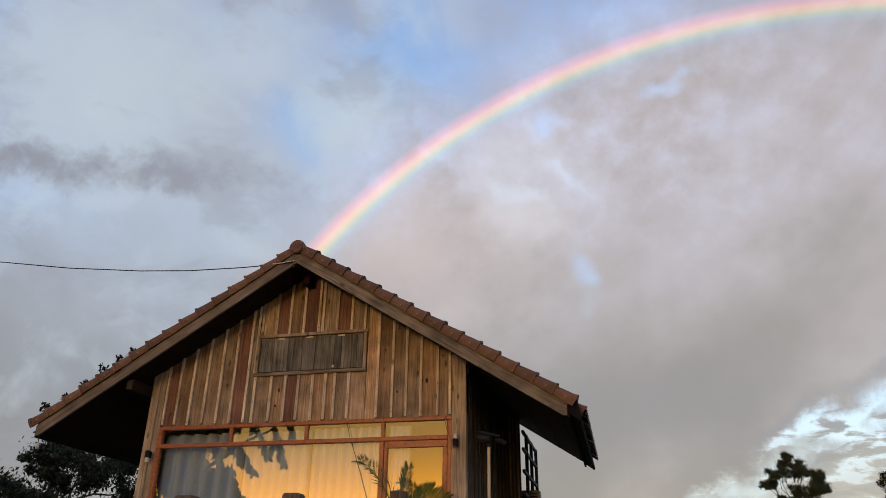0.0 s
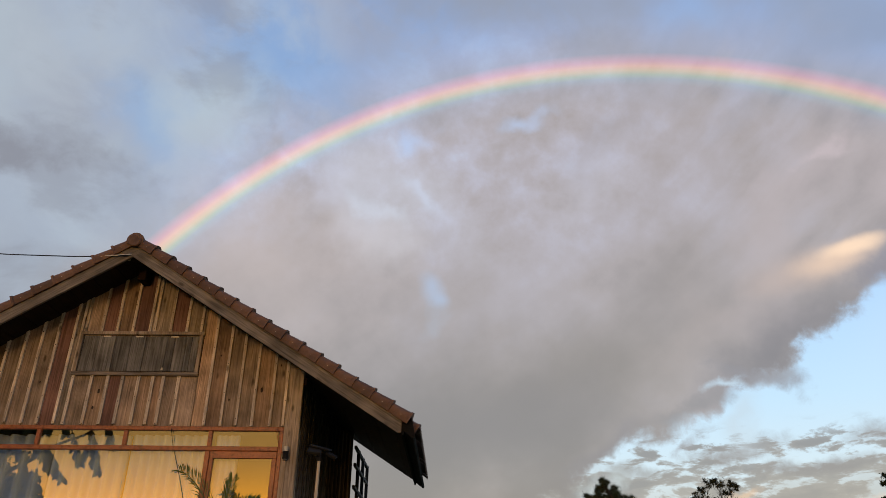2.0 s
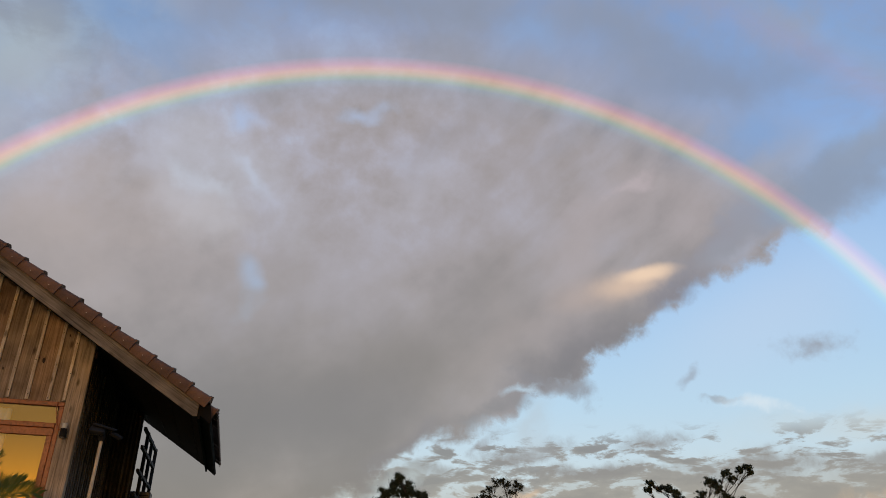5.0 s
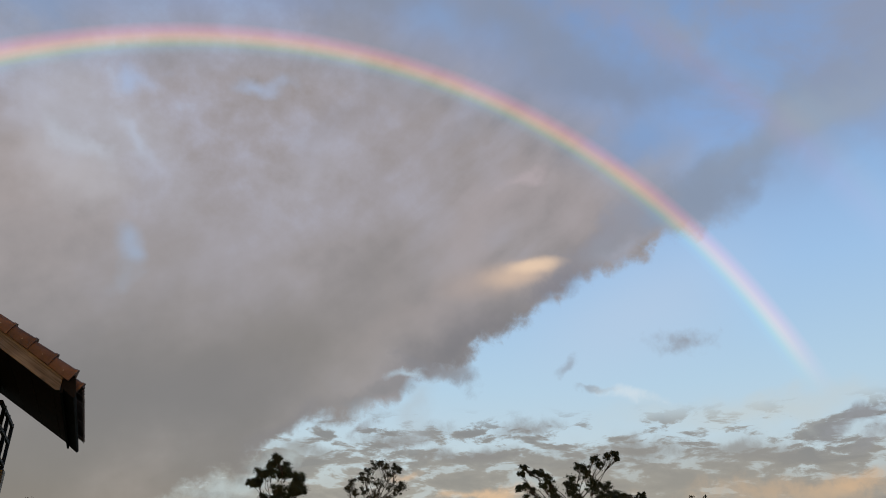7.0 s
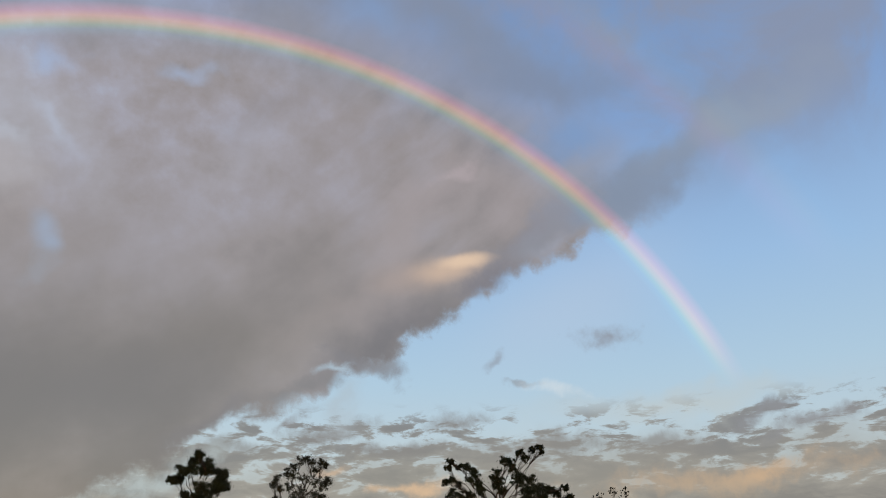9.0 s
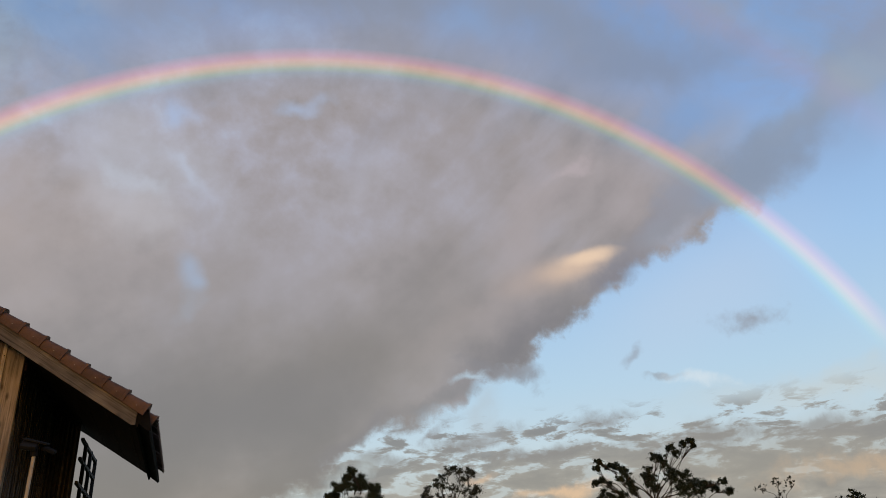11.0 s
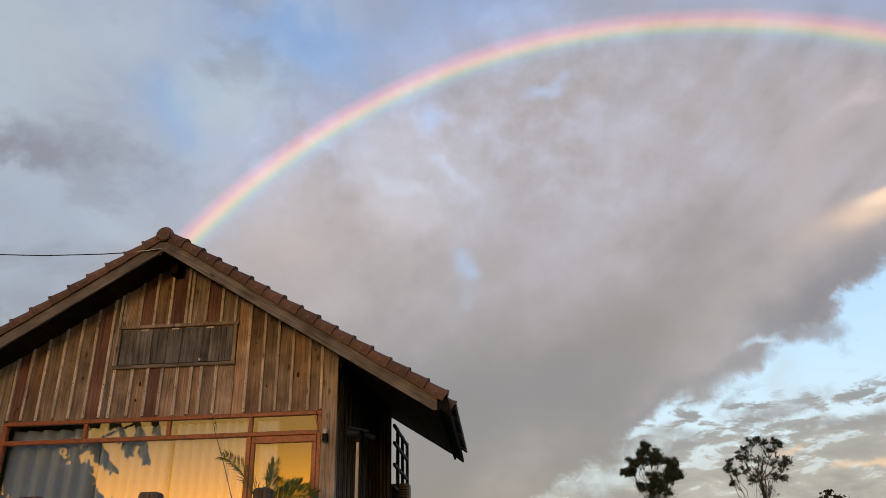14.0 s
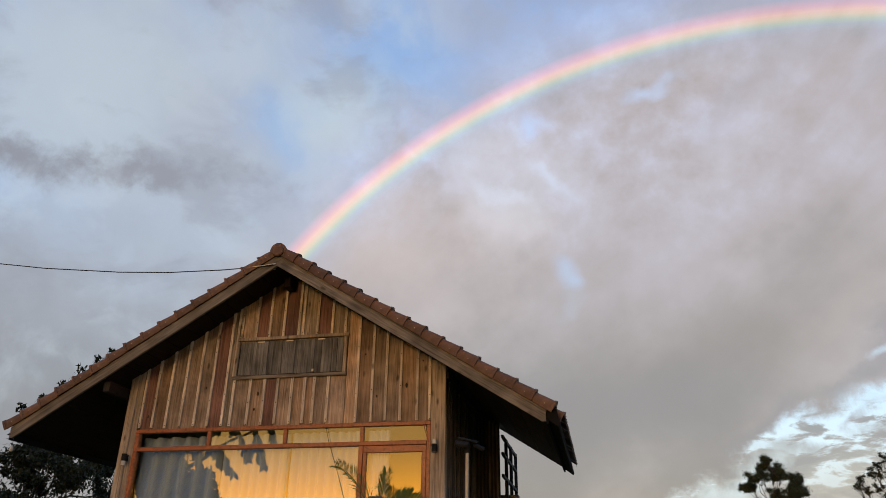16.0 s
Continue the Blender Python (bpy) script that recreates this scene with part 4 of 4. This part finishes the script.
# --- balcony rail and air conditioner at the rear corner
rail = thing("balcony_rail", (3.1, 3.1, FLOOR), "black painted timber balcony rail behind the house", "railing")
for z in (4.42, 4.10, 3.70, 3.3, 2.9):
    part("rail_bar", box(3.07, 3.12, 3.05, 5.3, z - 0.03, z + 0.03, bevel=0.005), RAILWOOD, rail)
for y in (3.6, 4.4, 5.26):
    part("post", box(3.065, 3.125, y - 0.04, y + 0.04, FLOOR, 4.46, bevel=0.005), RAILWOOD, rail)

# --- wall lamps, lamp on its pole, cords and cables


def wall_lamp(x, z, up):
    lamp = thing("wall_lamp", (x, -0.05, z), "small black wall lamp with clear glass on timber post", "wall lamp", "wall lamps")
    part("bracket", box(x - 0.03, x + 0.03, -0.075, -0.046, z - 0.05, z + 0.05, bevel=0.004), BLACK, lamp)
    part("housing", tube([(x, -0.12, z - 0.055), (x, -0.12, z + 0.055)], 0.042, 14), BLACK, lamp)
    zz = z + 0.056 if up else z - 0.126
    part("glass", tube([(x, -0.12, zz), (x, -0.12, zz + 0.07)], 0.034, 12), LENSGLASS, lamp, "clear glass lamp cylinder")
    part("rim", tube([(x, -0.12, z - 0.075), (x, -0.12, z - 0.056)], 0.03, 12), GREYMETAL, lamp)
    return lamp


wall_lamp(2.47, 3.66, True)
wall_lamp(-2.665, 3.63, False)

pole = thing("solar_lamp", (3.19, -1.5, 0), "solar lamp on pale pole beside the side wall", "garden lamp")
part("pole", tube([(3.19, -1.5, 0), (3.19, -1.5, 1.7), (3.205, -1.5, 3.36)], 0.020, 12), STEEL, pole)
part("solar_panel", box(-0.14, 0.12, -0.09, 0.09, -0.010, 0.010, bevel=0.003, m=pose(3.22, -1.48, 3.50, 12, 14, 0)), BLACK, pole, "thin black solar panel")
part("lamp_head", box(-0.085, 0.085, -0.07, 0.07, -0.03, 0.02, bevel=0.006, m=pose(3.15, -1.55, 3.45, 38, 6, 0)), BLACK, pole)
part("lamp_window", box(-0.07, 0.07, -0.055, 0.055, -0.036, -0.031, m=pose(3.15, -1.55, 3.45, 38, 6, 0)), LENSGLASS, pole, "milky square lamp window")
part("side_head", box(-0.07, 0.07, -0.05, 0.05, -0.02, 0.02, bevel=0.006, m=pose(3.36, -1.5, 3.40, 20, 25, 0)), BLACK, pole)
part("clamp", tube([(3.205, -1.5, 3.33), (3.20, -1.5, 3.43)], 0.04, 10), BLACK, pole)


def cord(name, pts, r, mat, label, cat):
    return tagged(link_mesh(name, tube(pts, r, 6), mat, True), label, cat)


# Cable and bulb points are moved with the roof to fit the camera's view.
cord("overhead_cable", [(-0.17, -0.73, 6.581), (-0.62, -0.72, 6.563), (-1.07, -0.72, 6.559), (-2.06, -0.72, 6.586), (-3.02, -0.72, 6.663), (-4.51, -0.72, 6.847), (-6.04, -0.72, 7.103), (-9.32, -0.72, 7.839), (-14.43, -0.72, 9.374), (-24.66, -0.72, 13.261)], 0.0085, CABLE, "thin black service cable running to the gable", "cable")
cord("cable_end", [(-0.13, -0.72, 6.602), (-0.37, -0.73, 6.576), (-0.64, -0.73, 6.566)], 0.0095, PALECABLE, "pale sleeve of the service cable at the ridge", "cable")
cord("window_cord", [(0.70, -0.026, 4.06), (0.78, -0.036, 3.78), (0.80, 0.009, 3.70), (0.95, 0.009, 3.3), (1.10, 0.009, 2.85), (1.22, 0.009, 2.05)], 0.004, CABLE, "thin dark cord hanging across the window glass", "cord")
cord("lamp_cord", [(2.30, -0.035, 4.09), (2.295, -0.04, 3.98), (2.33, -0.045, 3.86), (2.36, -0.045, 3.76), (2.43, -0.06, 3.68)], 0.006, FRAME, "thin brown cord from frame to wall lamp", "cord")
bulb = thing("hanging_bulb", (-4.33, -0.68, 3.66), "small pale bulb hanging from the eave corner", "bulb")
part("cord", tube([(-4.33, -0.68, 3.90), (-4.32, -0.68, 3.75)], 0.005, 6), CABLE, bulb)
part("globe", tube([(-4.32, -0.68, 3.76), (-4.32, -0.68, 3.735), (-4.32, -0.68, 3.69), (-4.32, -0.68, 3.665)], [0.016, 0.022, 0.032, 0.018], 10), LENSGLASS, bulb)

# --- log posts in front of the deck
for x0, x1, top in ((-0.905, -0.63, 2.765), (0.62, 0.855, 2.77), (1.50, 1.73, 2.645), (2.04, 2.24, 2.775)):
    w, xm = (x1 - x0) / 2, (x0 + x1) / 2
    bm = box(x0, x1, -2.0, -2.0 + 2 * w, 0, top - 0.02, bevel=w * 0.22)
    tagged(link_mesh("fence_post", bm, LOG), "thick weathered grey timber post before the window", "post", "deck posts")

# --- air conditioner on a shelf behind the wing wall
ac = thing("air_conditioner", (3.1, 4.0, 2.9), "grey air conditioner unit hung behind the house corner", "air conditioner")
part("case", box(2.86, 3.30, 3.75, 4.05, 2.92, 3.44, bevel=0.015), GREYMETAL, ac)
part("shelf", box(2.80, 3.34, 3.70, 4.40, 2.87, 2.919), RAILWOOD, ac)
for i in range(9):
    part("slat", box(2.90, 3.26, 3.735, 3.749, 2.98 + i * 0.048, 2.995 + i * 0.048), BLACK, ac)


# ---------------------------------------------------------------- plants


def leaf_mesh(name, spots, mat, size, droop=0.3, slim=0.42, seed=0):
    """Many single leaves: spots are (centre, radius, count)."""
    r = np.random.RandomState(seed)
    vs, fs = [], []
    for c, rad, n in spots:
        rad = np.array(rad if isinstance(rad, tuple) else (rad, rad, rad * 0.8))
        p = r.normal(size=(n, 3))
        p /= np.linalg.norm(p, axis=1)[:, None] + 1e-9
        p = np.array(c) + p * rad * np.abs(r.normal(0, 0.55, (n, 1)))
        d = r.normal(size=(n, 3)) + np.array((0, 0, -droop * 2))
        d /= np.linalg.norm(d, axis=1)[:, None]
        s = np.cross(d, r.normal(size=(n, 3)))
        s /= np.linalg.norm(s, axis=1)[:, None] + 1e-9
        k = np.cross(d, s)
        ln = size * r.uniform(0.6, 1.3, (n, 1))
        w = ln * slim
        base = len(vs) * 0 + sum(len(v) for v in vs)
        quad = np.stack([p - d * ln / 2, p + s * w / 2 + k * w * 0.15, p + d * ln / 2, p - s * w / 2 + k * w * 0.15], 1).reshape(-1, 3)
        vs.append(quad)
        fs.append(np.arange(n * 4).reshape(n, 4) + base)
    v, f = np.concatenate(vs), np.concatenate(fs)
    tri = np.concatenate([f[:, [0, 1, 2]], f[:, [0, 2, 3]]])
    me = bpy.data.meshes.new(name)
    me.from_pydata(v.tolist(), [], tri.tolist())
    me.materials.append(mat)
    return me


def crooked(a, b, r0, r1, rng, bm, steps=5, sway=0.06):
    a, b = Vector(a), Vector(b)
    ln = (b - a).length
    pts = [a.lerp(b, i / steps) + (Vector((rng.uniform(-1, 1), rng.uniform(-1, 1), rng.uniform(-0.4, 0.6))) * ln * sway if 0 < i < steps else Vector()) for i in range(steps + 1)]
    tube(pts, [r0 + (r1 - r0) * i / steps for i in range(steps + 1)], 6, bm)
    return pts


def tree(base, fork, lobes, leaf, mat, label, girth=0.2, seed=1, dense=90, depth=1.0, droop=0.3, name="tree", slim=0.42, spread=2, turn=0.0, tuft=(0.22, 0.42)):
    """A trunk from base to its fork, limbs to each lobe of leaves, twigs and leaves about their ends. Lobes: across, height, radius."""
    rng = random.Random(seed)
    t = thing(name, base, label, "tree")
    bx, by, bz = base
    ca, sa = math.cos(turn), math.sin(turn)
    trunk = bmesh.new()
    top = (bx + rng.uniform(-0.3, 0.3), by, fork)
    stem = crooked((bx, by, bz - 0.2), top, girth, girth * 0.6, rng, trunk, 6, 0.02)
    part("trunk", trunk, BARK, t, smooth=True)
    limbs, spots = bmesh.new(), []
    for dx, z, r in lobes:
        dy = rng.uniform(-1, 1) * depth
        end = Vector((bx + dx * ca - dy * sa, by + dx * sa + dy * ca, z))
        k = rng.choice(stem[3:])
        pts = crooked(k, end, girth * 0.2, girth * 0.05, rng, limbs, 5, 0.07)
        spots.append((tuple(end), r * 0.9, int(dense * 0.18)))
        for _ in range(spread * 6):
            off = Vector((rng.uniform(-1, 1), rng.uniform(-1, 1), rng.uniform(-0.8, 0.9))).normalized() * r * rng.uniform(0.45, 1.2)
            tip = end + off
            crooked(pts[-2], tip, girth * 0.05, girth * 0.015, rng, limbs, 3, 0.1)
            spots.append((tuple(tip), r * rng.uniform(*tuft), int(dense * 0.068)))
    part("branch_work", limbs, BARK, t, smooth=True)
    me = leaf_mesh("crown", spots, mat, leaf, droop, slim, seed)
    crown = new("crown", me)
    crown.parent = t
    crown.matrix_parent_inverse = Matrix.Translation(base).inverted()
    return t


# Ground spot at a bearing and distance from where the camera stands.
def placed_from_camera(azimuth, distance):
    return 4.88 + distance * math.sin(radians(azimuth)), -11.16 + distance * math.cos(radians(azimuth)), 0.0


# Crown lobes of these far trees are laid out to fit the camera's view.
tree(placed_from_camera(11.5, 110), 12.0, [(-0.3, 18.3, 0.7), (-0.9, 17.5, 0.8), (0.6, 17.4, 0.8), (-2.3, 16.3, 0.8), (-3.6, 15.2, 0.55), (-2.7, 15.3, 0.7), (3.0, 16.2, 0.8), (2.6, 15.4, 0.9),
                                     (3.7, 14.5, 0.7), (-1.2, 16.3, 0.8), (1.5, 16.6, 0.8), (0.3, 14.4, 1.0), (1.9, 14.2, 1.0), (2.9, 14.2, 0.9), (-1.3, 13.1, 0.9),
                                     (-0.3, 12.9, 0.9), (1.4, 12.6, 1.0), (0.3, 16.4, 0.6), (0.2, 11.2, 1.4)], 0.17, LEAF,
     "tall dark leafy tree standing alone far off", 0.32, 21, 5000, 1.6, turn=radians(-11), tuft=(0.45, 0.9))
tree(placed_from_camera(18.5, 110), 13.0, [(0.8, 18.5, 0.55), (0.0, 17.8, 0.6), (-1.0, 17.1, 0.55), (1.6, 18.0, 0.6), (2.9, 18.1, 0.6), (3.5, 17.2, 0.55), (2.2, 16.8, 0.7), (-1.9, 16.1, 0.65),
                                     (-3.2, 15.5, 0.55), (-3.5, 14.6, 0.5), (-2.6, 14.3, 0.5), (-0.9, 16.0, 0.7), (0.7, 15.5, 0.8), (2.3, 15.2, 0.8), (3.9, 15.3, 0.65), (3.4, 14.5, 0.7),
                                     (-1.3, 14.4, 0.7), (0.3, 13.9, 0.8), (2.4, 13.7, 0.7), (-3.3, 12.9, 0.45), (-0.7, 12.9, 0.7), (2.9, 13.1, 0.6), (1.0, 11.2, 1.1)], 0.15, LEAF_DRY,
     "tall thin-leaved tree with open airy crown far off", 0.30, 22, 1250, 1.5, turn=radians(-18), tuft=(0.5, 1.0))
tree(placed_from_camera(33, 70), 8.2, [(-4.2, 11.9, 0.32), (-4.4, 11.4, 0.28), (-3.5, 11.5, 0.36), (-2.7, 11.4, 0.32), (-2.2, 11.1, 0.34), (-1.9, 10.5, 0.42), (-2.6, 10.2, 0.36), (-1.8, 9.8, 0.45),
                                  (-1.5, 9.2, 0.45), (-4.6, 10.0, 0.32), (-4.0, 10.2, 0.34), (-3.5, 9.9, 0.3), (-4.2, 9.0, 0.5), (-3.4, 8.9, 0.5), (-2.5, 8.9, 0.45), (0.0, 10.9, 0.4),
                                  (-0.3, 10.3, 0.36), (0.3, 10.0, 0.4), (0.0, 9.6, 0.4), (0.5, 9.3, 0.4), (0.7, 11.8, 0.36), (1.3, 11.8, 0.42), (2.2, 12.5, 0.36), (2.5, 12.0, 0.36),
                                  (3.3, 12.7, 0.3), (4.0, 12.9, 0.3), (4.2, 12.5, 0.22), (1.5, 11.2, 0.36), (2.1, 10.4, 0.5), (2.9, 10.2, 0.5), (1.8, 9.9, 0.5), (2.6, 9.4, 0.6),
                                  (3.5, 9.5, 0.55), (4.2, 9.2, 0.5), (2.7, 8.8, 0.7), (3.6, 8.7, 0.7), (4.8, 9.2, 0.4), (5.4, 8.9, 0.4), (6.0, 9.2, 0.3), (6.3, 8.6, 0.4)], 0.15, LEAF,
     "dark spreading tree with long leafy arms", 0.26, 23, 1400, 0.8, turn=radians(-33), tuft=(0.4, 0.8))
tree(placed_from_camera(41.2, 75), 8.0, [(-1.2, 8.9, 0.5), (0.3, 9.3, 0.45), (1.3, 9.2, 0.5), (0.2, 8.3, 0.8)], 0.24, LEAF_DRY, "small twiggy tree with bare upper branches", 0.16, 24, 60, 0.8, turn=radians(-41))
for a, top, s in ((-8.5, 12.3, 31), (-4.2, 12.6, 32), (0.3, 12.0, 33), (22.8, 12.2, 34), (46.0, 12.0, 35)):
    tree(placed_from_camera(a, 115), top - 4, [(-1.6, top - 2.2, 1.1), (0.0, top - 0.9, 0.9), (1.5, top - 2.0, 1.2), (0.2, top - 3.0, 1.4)], 0.4, LEAF, "far low dark tree near the horizon", 0.22, s, 300, 1.2)
# trees behind the house's left eave
tree((-9.0, 5.8, 0), 3.6, [(-2.4, 2.9, 0.8), (-1.4, 3.6, 0.8), (-0.4, 4.5, 0.7), (0.4, 4.4, 0.9), (1.2, 4.8, 0.9), (2.0, 4.1, 0.9), (0.1, 5.0, 0.5), (0.9, 5.6, 0.7),
                           (-2.0, 3.0, 1.1), (0.0, 3.2, 1.1), (1.8, 3.0, 1.1), (3.0, 4.6, 1.0), (3.2, 3.2, 1.0)], 0.115, LEAF,
     "dark green broadleaf tree behind the house eave", 0.17, 41, 5200, 1.2, turn=radians(39))
tree((-10.2, 7.2, 0), 4.6, [(-0.35, 6.66, 0.13), (0.1, 7.1, 0.15), (0.5, 7.52, 0.15), (1.2, 8.2, 0.12), (0.85, 7.9, 0.11), (-0.75, 6.3, 0.15), (0.9, 7.0, 0.3), (1.5, 7.4, 0.3)], 0.15, LEAF,
     "tall sapling with sprigs rising over the roof edge", 0.08, 43, 40, 0.4, turn=radians(39))
tree((-12.5, 4.0, 0), 2.6, [(-1.6, 2.5, 0.8), (-0.6, 3.1, 0.7), (0.5, 3.4, 0.7), (1.4, 3.0, 0.8), (0.0, 2.2, 1.0), (-2.6, 2.0, 0.9), (2.4, 2.4, 0.9)], 0.115, LEAF,
     "bushy dark green tree beside the house", 0.14, 42, 3500, 1.0, turn=radians(43))
# trees across the garden, mirrored in the window
mirror_tree = tree((-11.6, -14.4, 0), 4.4, [(-2.6, 6.2, 1.3), (-1.2, 7.0, 1.2), (0.2, 6.9, 1.1), (-0.4, 5.6, 1.3), (1.0, 5.9, 0.9), (1.6, 6.9, 0.7), (-2.0, 4.4, 1.4), (0.3, 4.2, 1.3), (1.4, 4.8, 0.8), (1.9, 5.0, 0.5), (2.4, 4.1, 0.8),
                                            (1.2, 5.3, 0.9), (0.6, 4.9, 0.9), (-0.8, 8.4, 1.4), (1.2, 8.2, 1.0), (-0.9, 3.0, 1.4), (1.3, 3.2, 1.2)], 0.26, LEAF, "broad dark tree across the garden mirrored in glass", 0.26, 51, 3600, 0.9, 0.6)
sprays = thing("leaf_spray", (-11.0, -14.0, 0), "overhanging branch with drooping sprays of long leaves", "tree branch")
bm = bmesh.new()
srng = random.Random(8)
crooked((-11.3, -14.3, 5.2), (-6.2, -14.0, 7.6), 0.10, 0.02, srng, bm, 8, 0.03)
crooked((-11.5, -14.4, -0.1), (-11.3, -14.3, 5.2), 0.14, 0.1, srng, bm, 5, 0.02)
part("branch", bm, BARK, sprays, smooth=True)


def spray(path, long, pairs):
    """A hanging stalk with pairs of overlapping oblong leaflets that point down and out."""
    pts = [Vector((x, -14.0 + srng.uniform(-0.12, 0.12), z)) for x, z in path]
    bm = tube(pts, [0.022 - 0.004 * i for i in range(len(pts))], 5)
    n = len(pts) - 1
    for i in range(pairs):
        u = (i + 0.6) / pairs * n
        k = min(int(u), n - 1)
        p = pts[k].lerp(pts[k + 1], u - k)
        d = (pts[k + 1] - pts[k]).normalized()
        for s in (-1, 1):
            out = Vector((s * 0.62 * srng.uniform(0.6, 1.2), srng.uniform(-0.25, 0.25), -0.85)) + d * 0.35
            out.normalize()
            w = out.cross(Vector((0, 1, 0))).normalized()
            ln = long * srng.uniform(0.7, 1.15) * (1.0 - 0.25 * abs(2 * (i + 0.5) / pairs - 1))
            rim_pts = [p + out * ln * a + w * ln * b for a, b in ((0, 0), (0.25, 0.15), (0.6, 0.2), (0.88, 0.11), (1, 0), (0.88, -0.11), (0.6, -0.2), (0.25, -0.15))]
            bm.faces.new([bm.verts.new(q) for q in rim_pts])
    part("leaf_stalk", bm, LEAF, sprays)


for path, long, pairs in (([(-9.35, 6.9), (-9.0, 6.5), (-8.5, 6.2), (-8.15, 5.85), (-7.85, 5.55)], 0.40, 13),
                          ([(-8.55, 6.45), (-8.3, 6.1), (-8.2, 5.8)], 0.34, 7), ([(-7.95, 7.1), (-7.65, 6.55), (-7.45, 6.15), (-7.35, 6.0)], 0.34, 9),
                          ([(-7.3, 7.15), (-7.02, 6.5), (-6.85, 6.05), (-6.75, 5.75)], 0.36, 11), ([(-7.1, 6.9), (-7.2, 6.5), (-7.25, 6.2)], 0.3, 6),
                          ([(-9.6, 7.3), (-9.3, 7.0), (-9.0, 6.9)], 0.32, 6), ([(-8.9, 7.3), (-8.75, 7.05)], 0.32, 4), ([(-8.2, 7.3), (-8.0, 6.95)], 0.34, 5),
                          ([(-6.7, 7.3), (-6.5, 6.85), (-6.4, 6.55)], 0.32, 7), ([(-9.5, 6.4), (-9.2, 6.0), (-9.1, 5.7)], 0.36, 7), ([(-9.4, 5.7), (-8.9, 5.5), (-8.6, 5.3)], 0.42, 7),
                          ([(-9.3, 5.0), (-8.7, 4.95), (-8.2, 4.7)], 0.42, 8)):
    spray(path, long, round(pairs * 1.7))

# potted palm on the deck
palm = thing("palm", (1.93, -1.0, FLOOR), "green feather palm in clay pot before the window", "palm")
part("pot", tube([(1.93, -1.0, FLOOR), (1.93, -1.0, FLOOR + 0.05), (1.93, -1.0, FLOOR + 0.30), (1.93, -1.0, FLOOR + 0.34)], [0.13, 0.15, 0.2, 0.21], 16), SOIL, palm)
part("stem", tube([(1.93, -1.0, FLOOR + 0.3), (1.90, -1.0, FLOOR + 0.75)], [0.04, 0.025], 8), BARK, palm)
prng = random.Random(2)


def frond(tip, lift, n=26, long=0.26):
    bm = bmesh.new()
    a, b = Vector((1.90, -1.0, FLOOR + 0.7)), Vector(tip)
    mid = a.lerp(b, 0.5) + Vector((0, 0, lift))
    pts = [(a * (1 - u) ** 2 + mid * 2 * u * (1 - u) + b * u * u) for u in (i / 12 for i in range(13))]
    tube(pts, [0.010 - 0.0007 * i for i in range(13)], 5, bm)
    for i in range(n):
        u = 0.22 + 0.78 * i / (n - 1)
        p = a * (1 - u) ** 2 + mid * 2 * u * (1 - u) + b * u * u
        d = ((mid - a) * (1 - u) + (b - mid) * u).normalized()
        across = d.cross(Vector((0.25, 1, 0.15))).normalized()
        for s in (-1, 1):
            ln = long * (0.55 + 0.75 * math.sin(math.pi * min(1, 0.18 + u * 0.8))) * prng.uniform(0.8, 1.1)
            g = (d * 0.8 + across * s * 0.6 + Vector((0.1, prng.uniform(-0.3, 0.15), prng.uniform(0.25, 0.6)))).normalized()
            w = d * 0.011 + Vector((0, 0.004, 0))
            q = p + g * ln * 0.55
            e = p + g * ln + Vector((0, 0, -0.05 * ln / 0.26))
            v = [bm.verts.new(x) for x in (p - w * 0.5, p + w * 0.5, q + w, q - w, e)]
            bm.faces.new((v[0], v[1], v[2], v[3]))
            bm.faces.new((v[3], v[2], v[4]))
    part("frond", bm, PALM, palm)


for tip, lift in (((1.30, -1.05, 3.27), 0.32), ((2.02, -1.1, 3.16), 0.10), ((2.58, -1.1, 2.74), 0.26), ((2.30, -0.8, 2.92), 0.18)):
    frond(tip, lift, 28, 0.22)
